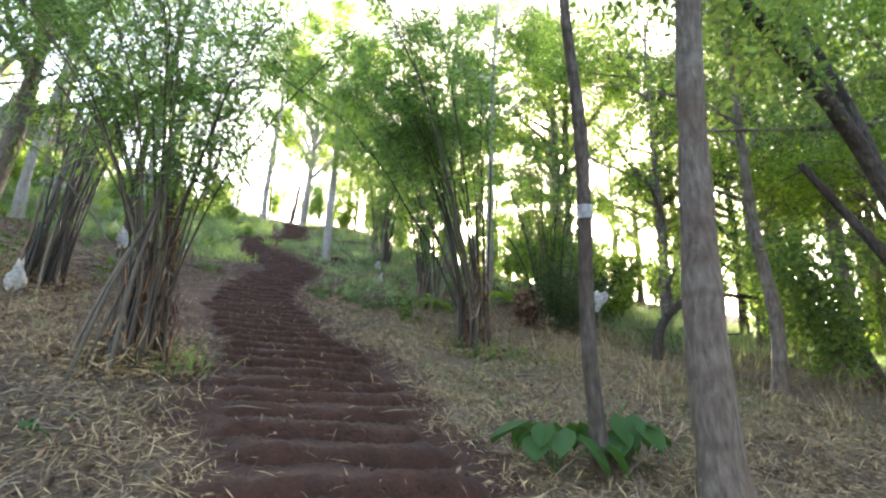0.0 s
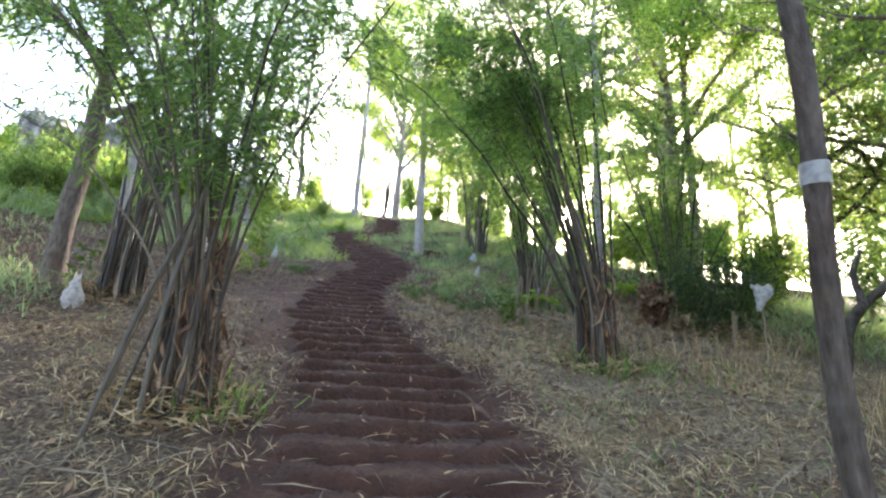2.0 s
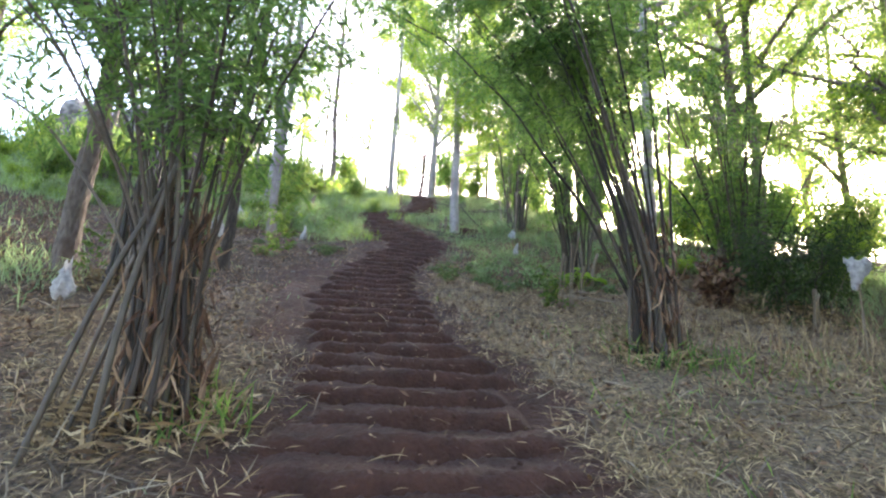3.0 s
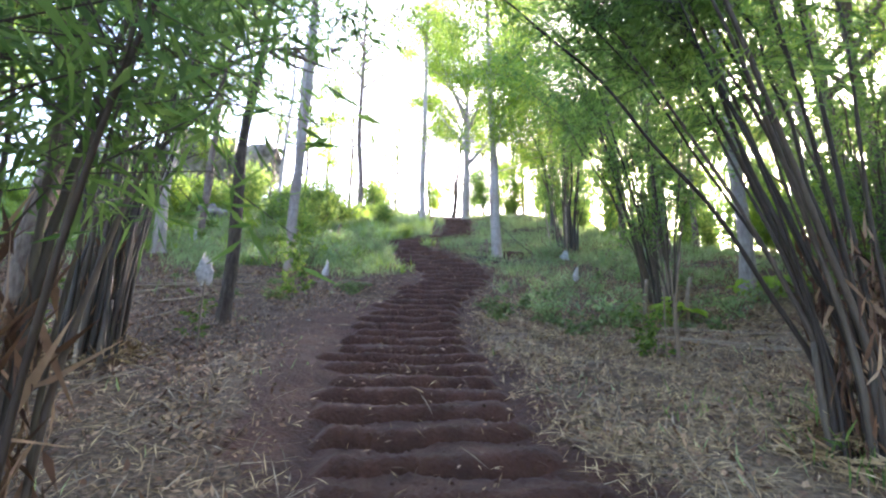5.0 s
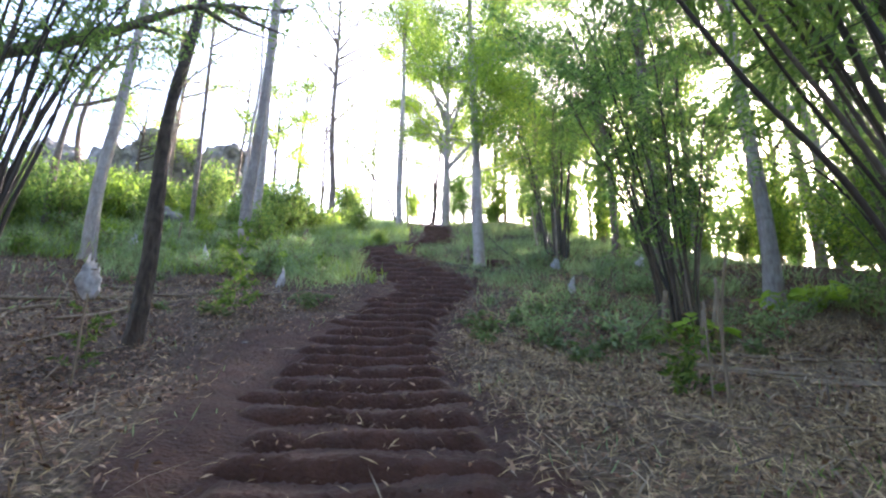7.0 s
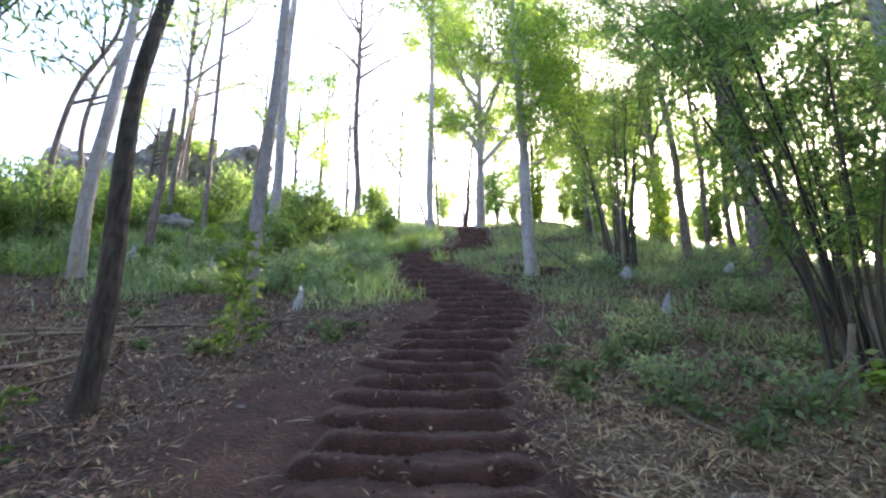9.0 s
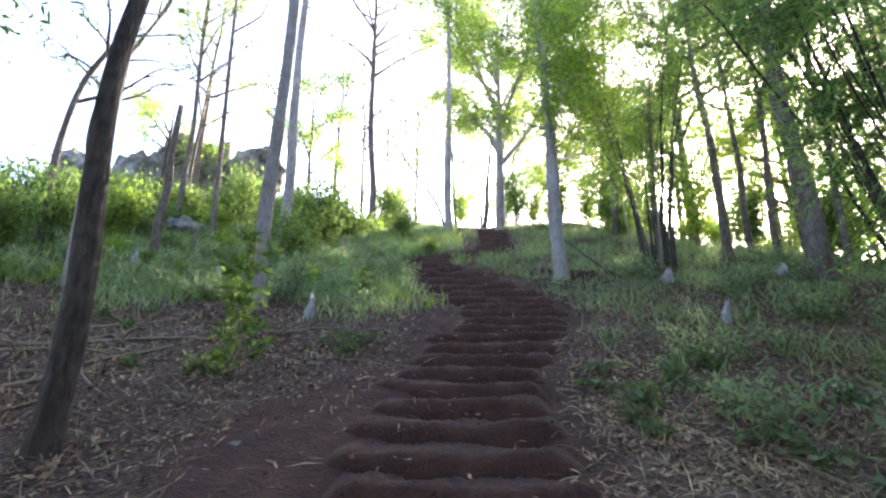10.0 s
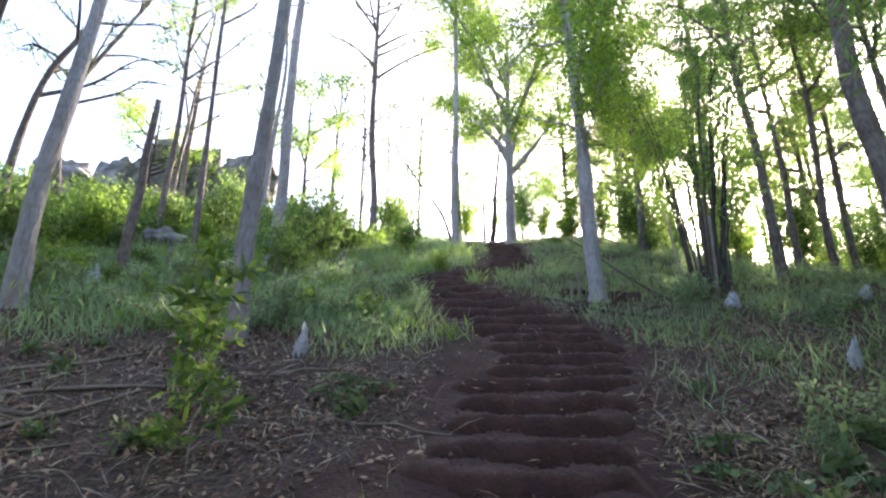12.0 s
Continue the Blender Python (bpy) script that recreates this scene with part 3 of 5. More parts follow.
# ---------- small things ----------
def seedling_bag(x, y, up, seed, label, w=0.11, h=0.3, stake=True, lean=0.0, hang=-0.5, wide_top=False):
    """A thin white plastic bag pulled over a stake and tied at the neck."""
    rng = np.random.default_rng(seed)
    t = thing("plastic_bag", x, y, float(ground_z(x, y)), label, "plastic bag", "plastic bags on stakes")
    if stake:
        g = Geo()
        tube(g, smooth_line([(0, 0, -0.15), (lean * 0.5 + rng.normal(0, 0.01), 0, up * 0.6), (lean, 0.0, up + h * 0.4)], 0.1), 0.012, 6, 0.08, rng)
        part("stake", g, TWIG, t, "thin wooden stake")
    g = Geo()
    m, k = 18, 14
    s = np.linspace(0, 1, k)
    # wide ragged hem below, narrow peak on the stake above, hanging to one side
    body = np.interp(s, (0, 0.05, 0.2, 0.5, 0.75, 0.9, 1.0), (0.62, 0.8, 1.0, 0.92, 0.62, 0.5, 0.42)) * w
    if wide_top:
        body = np.interp(s, (0, 0.1, 0.3, 0.75, 1.0), (0.25, 0.4, 0.6, 0.95, 1.1)) * w
    a = np.arange(m) * 2 * np.pi / m
    ph = rng.uniform(0, 6.3, 3)
    r = body[:, None] * (1 + 0.2 * np.sin(2 * a + ph[0] + 3.5 * s[:, None]) + 0.16 * np.sin(5 * a + ph[1] - 5 * s[:, None]) + rng.normal(0, 0.09, (k, m)))
    rag = rng.normal(0, 0.035, m) + 0.05 * np.sin(a + ph[1])
    z = up - h / 2 + h * s[:, None] + (0.03 * (1 - s[:, None]) * np.sin(4 * a + ph[2]) + s[:, None] ** 3 * rag + rng.normal(0, 0.005, (k, m))) * h / 0.3
    off = hang * 0.6 * w * (1 - s[:, None]) ** 0.8 + 0.2 * w * np.sin(4 * s[:, None] + ph[2])
    v = np.stack([lean + off + r * np.cos(a), r * np.sin(a) * 0.5, z], -1)
    i, j = np.meshgrid(np.arange(k - 1), np.arange(m), indexing="ij")
    g.add(v, np.stack([i * m + j, i * m + (j + 1) % m, (i + 1) * m + (j + 1) % m, (i + 1) * m + j], -1))
    bag = part("bag", g, PLASTIC, t, "crumpled white plastic bag")
    g = Geo()
    tie = np.array([(lean + 0.3 * w * math.cos(b), 0.21 * w * math.sin(b), up + h * 0.3) for b in np.linspace(0, 6.28, 13)])
    tube(g, tie, 0.006, 5, cap=False)
    part("tie", g, TWIG, bag, "thin brown string")
    return t


def stick(x0, y0, x1, y1, r, seed, label, name="fallen_branch", mat=TWIG, lift=0.0, cat="branch"):
    """A dead branch or stem lying on the ground, with a side twig or two."""
    rng = np.random.default_rng(seed)
    t = thing(name, x0, y0, float(ground_z(x0, y0)), label, cat, "fallen branches")
    p = []
    for u in np.linspace(0, 1, 5):
        xx, yy = x0 + (x1 - x0) * u + rng.normal(0, 0.04), y0 + (y1 - y0) * u + rng.normal(0, 0.04)
        p.append((xx - x0, yy - y0, float(ground_z(xx, yy) - ground_z(x0, y0)) + r * 0.8 + lift * u))
    line = smooth_line(p, 0.15)
    g = Geo()
    tube(g, line, np.linspace(r, r * 0.5, len(line)), 7, 0.06, rng)
    stem = part("stem", g, mat, t)
    if r > 0.015:
        g = Geo()
        q = line[len(line) // 2]
        e = q + np.array([rng.normal(0, 0.3), rng.normal(0, 0.3), 0.06])
        tube(g, smooth_line([q, (q + e) / 2 + (0, 0, 0.04), e], 0.1), r * 0.35, 5)
        part("twig", g, mat, stem)
    return t


def rock(x, y, z, size, seed, label, mat=ROCK):
    """A weathered boulder: faceted lump with ledges and cracks."""
    rng = np.random.default_rng(seed)
    bm = bmesh.new()
    bmesh.ops.create_icosphere(bm, subdivisions=4, radius=1.0)
    off = rng.uniform(0, 50, 3)
    for v in bm.verts:
        d = v.co.normalized()
        k = 1 + 0.45 * noise.noise(d * 1.3 + Vector(off)) + 0.22 * noise.noise(d * 3.1 + Vector(off)) + 0.08 * noise.noise(d * 8 + Vector(off))
        c = noise.voronoi(d * 1.8 + Vector(off))[0]
        k += 0.5 * min(c[1] - c[0], 0.25) - 0.1
        v.co = Vector((d.x * size[0], d.y * size[1], d.z * size[2])) * k
    me = bpy.data.meshes.new("boulder")
    bm.to_mesh(me)
    bm.free()
    for p in me.polygons:
        p.use_smooth = True
    me.materials.append(mat)
    ob = new("boulder", me)
    ob.location = (x, y, z)
    return tagged(ob, label, "rock", "boulders on the ridge")


# ---------- the near trees ----------
slim = grow_tree("tree", 2.76, 2.66, 0.068, 8.5, -0.105, "slim grey-brown tree with a white band round its trunk", BARK_BROWN, LEAF_TREE, 11, 0.62, 7, 1.8, 5000, lean_y=-0.06)
big = grow_tree("tree", 3.42, 2.2, 0.16, 10.0, 0.015, "tall straight tree with pale scarred brown bark", BARK_GREY, LEAF_TREE, 12, 0.53, 12, 2.4, 9000, 0.095)
grow_tree("tree", 7.2, 4.6, 0.1, 8.0, -0.02, "slender grey tree beside bare branches", BARK_GREY, LEAF_SHRUB, 13, 0.42, 11, 2.0, 6500, 0.11)
grow_tree("tree", -2.33, 11.4, 0.102, 9.5, 0.03, "slender dark-barked tree standing by the path", BARK_DARK, LEAF_BAMBOO, 14, 0.62, 6, 1.6, 2500)
grow_tree("tree", -6.0, 16.6, 0.15, 13.0, 0.012, "tall pale grey tree rising from the weeds", BARK_PALE, LEAF_TREE, 15, 0.62, 6, 2.0, 2500)
grow_tree("tree", -2.5, 15.75, 0.125, 14.0, 0.0, "tall smooth pale grey tree on the slope", BARK_PALE, LEAF_TREE, 16, 0.68, 6, 2.0, 2500)
grow_tree("tree", -4.0, 21.3, 0.16, 15.0, 0.023, "tall pale grey tree behind a thinner one", BARK_PALE, LEAF_TREE, 17, 0.68, 6, 2.0, 2500)
grow_tree("tree", -5.18, 23.9, 0.08, 13.0, 0.005, "thin pale tree trunk near the ridge", BARK_PALE, LEAF_TREE, 18, 0.65, 5, 1.4, 1200)
grow_tree("tree", -5.75, 21.1, 0.08, 13.0, -0.03, "thin bare grey tree on the slope", BARK_GREY, LEAF_TREE, 19, 0.5, 10, 1.5, 1100, rise=0.9)
grow_tree("tree", -7.9, 23.3, 0.1, 12.0, -0.005, "thin tree with upright bare branches", BARK_GREY, LEAF_TREE, 20, 0.4, 13, 2.0, 3000, 0.12, rise=1.0, limb_r=1.3)
grow_tree("tree", -9.4, 27.0, 0.12, 10.0, 0.02, "grey tree before the boulders", BARK_GREY, LEAF_SHRUB, 21, 0.5, 6, 2.0, 2500)
grow_tree("tree", -8.6, 19.0, 0.1, 9.0, -0.02, "crooked dark-barked tree in tall weeds", BARK_GREY, LEAF_TREE, 22, 0.4, 12, 2.2, 1600, limb_r=1.4, bend=((0.75, 1.1, 0),))
grow_tree("tree", -9.85, 22.0, 0.1, 10.0, 0.02, "crooked grey tree with bare limbs", BARK_GREY, LEAF_TREE, 23, 0.35, 12, 2.4, 1800, limb_r=1.4, bend=((0.35, -0.4, 0), (0.85, 1.2, 0)))
grow_tree("tree", -2.26, 26.0, 0.135, 14.0, -0.02, "tall straight tree with sparse spreading limbs", BARK_GREY, LEAF_TREE, 24, 0.46, 22, 3.0, 3200, rise=0.75, limb_r=1.25)
grow_tree("tree", -4.5, 30.0, 0.1, 8.0, 0.0, "bare forked tree on the ridge", BARK_DARK, LEAF_TREE, 25, 0.35, 8, 2.2, 250, rise=1.2, limb_r=1.6)
grow_tree("tree", -3.8, 34.0, 0.06, 9.0, -0.01, "thin bare tree beyond the ridge", BARK_DARK, LEAF_TREE, 26, 0.45, 8, 1.4, 160, rise=1.1, limb_r=1.5)
grow_tree("tree", -2.5, 33.0, 0.07, 9.0, -0.01, "thin bare tree beyond the ridge", BARK_DARK, LEAF_TREE, 27, 0.45, 8, 1.5, 200, rise=1.1, limb_r=1.5)
grow_tree("tree", 0.62, 26.5, 0.15, 15.0, -0.003, "tall straight pale tree at the top of the path", BARK_PALE, LEAF_TREE, 28, 0.62, 7, 2.0, 3000)
grow_tree("tree", 2.72, 28.0, 0.2, 10.0, 0.01, "forked pale tree on the ridge beside the path", BARK_PALE, LEAF_SHRUB, 29, 0.26, 22, 4.5, 44000, 0.15, rise=0.95, limb_r=1.6, spread=0.62)
grow_tree("tree", 2.2, 30.0, 0.1, 7.0, 0.1, "leaning thin tree on the ridge", BARK_DARK, LEAF_TREE, 30, 0.55, 5, 1.8, 2000)
grow_tree("tree", 2.8, 18.25, 0.15, 11.0, -0.03, "tree wrapped in leafy climbers", BARK_PALE, LEAF_SHRUB, 31, 0.24, 30, 2.0, 36000, 0.1, spread=0.42, limb_r=0.4, rise=0.35)
grow_tree("tree", 7.15, 19.8, 0.115, 11.0, -0.01, "grey tree on the slope", BARK_GREY, LEAF_TREE, 33, 0.4, 12, 2.2, 9000, 0.11)
grow_tree("tree", 8.4, 21.0, 0.09, 9.0, 0.01, "thin tree on the slope", BARK_GREY, LEAF_TREE, 34, 0.38, 12, 1.9, 7500, 0.11)
grow_tree("tree", 8.5, 20.0, 0.085, 10.0, 0.04, "brown-barked tree on the slope", BARK_GREY, LEAF_SHRUB, 35, 0.38, 12, 2.0, 8000, 0.11)
grow_tree("tree", 10.6, 22.0, 0.1, 11.0, 0.015, "grey tree on the slope", BARK_GREY, LEAF_TREE, 36, 0.30, 13, 2.4, 9000, 0.11)
grow_tree("tree", 6.85, 16.5, 0.19, 13.0, 0.0, "tall thick grey tree", BARK_GREY, LEAF_TREE, 37, 0.38, 13, 2.4, 6000, 0.11)
grow_tree("tree", 6.6, 12.7, 0.14, 12.0, 0.02, "tall straight pale grey tree", BARK_PALE, LEAF_TREE, 38, 0.4, 17, 2.6, 12000, 0.11)
grow_tree("tree", 8.6, 18.0, 0.085, 11.0, 0.02, "slender grey tree among foliage", BARK_GREY, LEAF_TREE, 39, 0.34, 13, 2.0, 9500, 0.11)
grow_tree("tree", 10.1, 14.0, 0.2, 12.0, -0.04, "thick grey tree among foliage", BARK_GREY, LEAF_TREE, 40, 0.28, 18, 3.0, 14000, 0.11)
grow_tree("tree", -4.0, 9.6, 0.17, 9.0, 0.02, "grey-brown tree behind bamboo", BARK_GREY, LEAF_TREE, 41, 0.3, 18, 2.9, 12000)
grow_tree("tree", 13.8, 20.0, 0.2, 14.0, -0.03, "tall pale tree among foliage", BARK_PALE, LEAF_TREE, 42, 0.30, 15, 3.0, 17050, 0.11)
grow_tree("tree", 12.2, 17.5, 0.15, 12.0, -0.02, "pale tree among foliage", BARK_PALE, LEAF_TREE, 43, 0.26, 15, 3.0, 17050, 0.11)

# ---------- bamboo ----------
bamboo_clump(-0.72, 5.0, 51, "dense bamboo clump with bare grey stems beside the path", 25, 0.32, 8.0, 3.0, (-2.2, -0.2), 15, 34, 19, first=0.38, stub_h=1.2, waist=0.5, curve=1.5, bundle=0.1, thick=0.019, splay=4, dead=0.3, rags=420, cross=0.4, low=0.1)
bamboo_clump(3.6, 6.85, 52, "bamboo clump fanning out and arching over the path", 21, 0.27, 9.4, 1.3, (-3.5, -0.2), 14, 36, 24, live=CULM_BACKLIT, first=0.54, thick=0.025, curve=1.12, bundle=0.1, stub_h=0.9, waist=0.85, rags=400, cross=0.45, low=0.06, dead=0.05)
bamboo_clump(4.5, 11.75, 53, "leafy bamboo clump with olive stems leaning over", 26, 0.3, 9.0, 2.0, (-2.9, -0.1), 10, 27, 22, first=0.28, curve=1.2, bundle=0.05, thick=0.021, waist=0.8, low=0.1, cross=0.5)
bamboo_clump(4.85, 18.4, 54, "tall bamboo clump near the ridge", 26, 0.35, 8.0, 2.2, (0, 0), 14, 17, 18, first=0.3)
bamboo_clump(-2.85, 9.15, 55, "shaded bamboo clump with dark stems", 24, 0.34, 8.5, 1.6, (1.2, -0.2), 12, 14, 16, live=CULM_BACKLIT, first=0.5, curve=1.5, waist=0.75, thick=0.03, stub_h=1.6, rags=160, cross=0.45, dead=0.06)
bamboo_clump(7.4, 10.6, 56, "leafy bamboo clump with foliage hanging to the ground", 28, 0.4, 7.0, 2.6, (0, 0), 8, 22, 18, first=0.1)


# ---------- white band on the slim tree ----------
def wrap_band(tree, z0, z1, label):
    line, rad = TRUNKS[tree.name]
    keep = [i for i in range(len(line)) if z0 - 0.3 < line[i][2] < z1 + 0.3]
    zs = np.linspace(z0, z1, 5)
    pts = np.stack([np.interp(zs, line[keep][:, 2], line[keep][:, k]) for k in (0, 1)] + [zs], -1)
    r = np.interp(zs, line[keep][:, 2], rad[keep]) * 1.12 + 0.004
    g = Geo()
    tube(g, pts, r, 16, 0.02, np.random.default_rng(3), cap=False)
    part("band", g, BAND, tree, label)


wrap_band(slim, 1.93, 2.04, "white plastic band")


# ---------- crooked tree beside the dark bush ----------
def bent_tree(x, y, pts, r, label, seed, bark=BARK_DARK, side=(), tufts=26):
    rng = np.random.default_rng(seed)
    t = thing("tree", x, y, float(ground_z(x, y)), label, "tree", "woodland trees")
    g = Geo()
    line = smooth_line(pts, 0.12)
    tube(g, line, np.linspace(r, r * 0.4, len(line)), 10, 0.07, rng)
    part("trunk", g, bark, t)
    for branch in side:
        g = Geo()
        b = smooth_line(branch, 0.12)
        tube(g, b, np.linspace(r * 0.62, r * 0.3, len(b)), 7, 0.07, rng)
        part("limb", g, bark, t)
    g = Geo()
    for _ in range(tufts):
        c = line[rng.integers(len(line) * 2 // 3, len(line))] + rng.normal(0, 0.5, 3)
        n = 90
        s = rng.uniform(0.06, 0.14, n)
        leaves(g, c + rng.normal(0, 0.28, (n, 3)), rng.normal(size=(n, 3)) + (0, 0, -0.4), s, s * 0.45, rng)
    part("crown", g, LEAF_TREE, t)
    return t


bent_tree(6.85, 6.5, [(0, 0, -0.15), (0.15, 0, 0.55), (0.48, 0, 0.95), (1.0, 0, 1.32), (1.6, 0.1, 1.75), (2.2, 0.2, 2.5)], 0.09, "crooked low tree bent over dry ground", 61,
          side=([(0.48, 0, 0.95), (0.5, 0.1, 1.4), (0.8, 0.2, 1.8)], [(1.0, 0, 1.32), (1.6, -0.1, 1.35), (2.5, -0.1, 1.4)]))
bent_tree(9.1, 4.35, [(0, 0, -0.2), (-0.35, 0, 0.5), (-0.7, 0.1, 1.0), (-1.05, 0.1, 1.5)], 0.13, "broken leaning dark trunk", 62, tufts=8)
bent_tree(6.9, 2.3, [(0, 0, -0.2), (-0.15, 0, 1.3), (-0.5, 0.1, 2.7), (-1.1, 0.2, 3.8), (-2.0, 0.3, 4.8), (-3.2, 0.2, 5.6)], 0.13, "dark tree curving over towards the path", 63,
          side=([(-0.5, 0.1, 2.7), (-0.5, 0.3, 3.9), (-0.8, 0.5, 5.2)], [(-0.15, 0, 1.3), (-0.6, 0.3, 2.2), (-0.9, 0.7, 3.2)]), tufts=55)
grow_tree("tree", -5.97, 18.85, 0.1, 3.9, 0.02, "broken dead tree snag without branches", BARK_GREY, LEAF_TREE, 64, limbs=0, leaf_n=0, tip=0.65)
grow_tree("tree", -4.9, 26.9, 0.09, 6.0, 0.0, "young tree with bright yellow-green crown", BARK_DARK, LEAF_SHRUB, 65, 0.35, 11, 1.6, 8000, 0.12)
grow_tree("tree", -11.5, 28.5, 0.1, 5.0, 0.0, "low tree with a light green crown", BARK_DARK, LEAF_SHRUB, 66, 0.35, 12, 2.3, 6500, 0.12)
bent_tree(0.55, 27.3, [(0, 0, -0.2), (-0.4, 0, 1.1), (-1.1, 0, 2.2), (-1.9, 0, 3.4), (-2.3, 0, 4.2)], 0.06, "thin leaning tree at the top of the path", 69)
for i, (x, y, h, lean) in enumerate(((-6.6, 27.2, 9.0, 0.03), (-3.1, 29.3, 8.0, -0.03), (-0.9, 30.8, 8.5, 0.02), (-8.8, 25.4, 9.5, 0.04))):
    grow_tree("tree", x, y, 0.075, h, lean, "thin twiggy tree with a few pale leaves", BARK_GREY, LEAF_SHRUB, 500 + i, 0.35, 16, 2.2, 1100, 0.11, rise=0.8, limb_r=1.2)
grow_tree("tree", 1.0, 31.5, 0.08, 6.0, -0.05, "small tree on the ridge skyline", BARK_DARK, LEAF_DARK, 67, 0.45, 7, 1.5, 1800)
grow_tree("tree", 5.4, 30.0, 0.1, 8.0, 0.0, "leafy ridge tree against the sky", BARK_DARK, LEAF_TREE, 68, 0.3, 9, 2.0, 5000)

# ---------- woods further off, and unseen trees behind the camera ---
kinds = [grow_tree("tree", 16.0, 24.0, 0.16, 11.0, 0.0, "leafy woodland tree with a slender trunk", BARK_GREY, LEAF_TREE, 71, 0.25, 15, 2.8, 13000, 0.12, spread=0.46),
         grow_tree("tree", 14.0, 13.0, 0.14, 10.0, 0.02, "leafy woodland tree with a dark trunk", BARK_BROWN, LEAF_TREE, 72, 0.2, 15, 2.6, 13000, 0.12, spread=0.46),
         grow_tree("tree", 12.0, 25.0, 0.12, 9.0, -0.02, "sparse yellow-green woodland tree", BARK_GREY, LEAF_SHRUB, 73, 0.3, 13, 2.4, 13000, 0.12, spread=0.45),
         grow_tree("tree", 9.6, 9.0, 0.13, 9.0, 0.0, "light woodland tree with fresh green leaves", BARK_GREY, LEAF_SHRUB, 74, 0.25, 13, 2.4, 8000, 0.12, spread=0.55)]
rng = np.random.default_rng(70)
WOODS = [(11.5, 11.0, 1), (13.5, 9.0, 0), (16.5, 8.0, 1), (12.5, 6.0, 2), (10.8, 4.0, 2), (15.0, 4.5, 0), (17.5, 12.0, 2), (15.5, 16.5, 0), (19.0, 17.5, 1), (18.0, 21.0, 0), (21.0, 24.0, 2),
         (14.5, 28.0, 1), (10.0, 28.0, 2), (18.5, 29.0, 0), (24.0, 20.0, 1), (23.0, 13.0, 0), (20.0, 6.0, 2), (8.0, 31.0, 2), (9.2, 25.5, 0), (6.8, 27.0, 2), (5.8, 23.5, 2), (4.5, 36.0, 2), (7.5, 38.0, 0), (11.0, 37.0, 1), (14.0, 40.0, 0), (17.5, 36.0, 2), (22.0, 38.0, 0), (3.0, 42.0, 0), (9.5, 33.5, 2), (13.0, 33.0, 2), (20.0, 32.0, 1), (9.0, 12.2, 2), (11.5, 8.0, 0),
         (9.5, 2.0, 0), (12.0, 1.0, 1), (11.0, 5.8, 0), (13.8, 4.0, 1), (14.5, 7.4, 0), (17.0, 5.0, 1), (12.8, 9.6, 1), (16.0, 10.0, 0), (18.5, 8.5, 0), (-6.0, 7.2, 0), (-9.0, 6.0, 1), (-9.6, 14.4, 2), (-8.0, 10.0, 0), (-11.5, 9.0, 1), (-12.5, 15.0, 0), (-14.5, 12.0, 1), (-15.0, 19.0, 2), (-18.0, 22.0, 0),
         # added out of view: trees that block sky light and darken risers and trunks
         (-4.5, 1.5, 0), (-3.0, -4.0, 1), (1.5, -5.5, 0), (5.5, -3.0, 1), (8.5, -0.5, 0), (-7.5, -2.0, 3), (-9.5, 3.5, 1), (3.5, -9.5, 3), (-1.5, -10.5, 0), (9.5, -7.0, 1), (-6.5, -8.5, 1),
         (13.0, -3.0, 0), (-12.5, -6.0, 0), (0.5, -16.0, 1), (7.0, -15.0, 0), (-8.0, -15.0, 0), (15.0, -11.0, 1), (-15.0, 1.0, 1), (18.0, 1.0, 0), (-16.5, -13.0, 0), (14.0, -20.0, 0), (-2.0, -22.0, 1)]
for x, y, k in WOODS:
    s = rng.uniform(0.8, 1.15)
    c = copy_thing(kinds[k], pose(x, y, float(ground_z(x, y)), 0, 0, rng.uniform(0, 360)))
    c.scale = (s, s, s * rng.uniform(0.9, 1.1))

# ---------- understory ----------
tall = [shrub("bush", 10.5 + 1.5 * i, 15.5 + i, 1.1, 2.6 + 0.4 * i, 400 + i, "tall leafy bush under the woodland trees", (LEAF_TREE, LEAF_SHRUB, LEAF_BAMBOO)[i], 3200, 0.11, 12, "bush", "bushes under the trees") for i in range(3)]
UNDER = [(9.6, 10.6), (8.7, 9.9), (11.8, 10.2), (12.6, 8.0), (13.8, 7.0), (10.6, 7.0), (12.2, 5.2), (9.2, 5.6), (14.5, 10.5), (13.0, 12.5), (9.3, 13.4), (11.2, 12.4), (15.0, 14.0), (9.9, 16.8), (12.5, 15.8), (11.0, 19.6),
         (13.0, 21.5), (9.6, 23.5), (7.4, 24.5), (11.6, 24.0), (15.0, 22.5), (6.2, 25.6), (5.2, 28.4), (4.0, 31.5), (6.8, 30.0), (8.6, 28.4), (16.5, 18.5), (10.6, 26.6), (7.8, 22.4), (13.4, 25.5), (8.0, 4.2), (10.0, 3.0), (12.0, 3.2), (11.6, 22.6), (1.2, 31.4), (3.5, 32.2), (4.9, 33.0), (10.8, 17.8), (12.6, 19.4), (8.9, 18.8), (13.8, 17.0), (14.8, 20.0), (9.0, 21.6), (15.8, 16.0), (12.4, 22.6)]
for i, (x, y) in enumerate(UNDER):
    s = rng.uniform(0.6, 1.15)
    c = copy_thing(tall[i % 3], pose(x, y, float(ground_z(x, y)), 0, 0, rng.uniform(0, 360)))
    c.scale = (s, s, s)

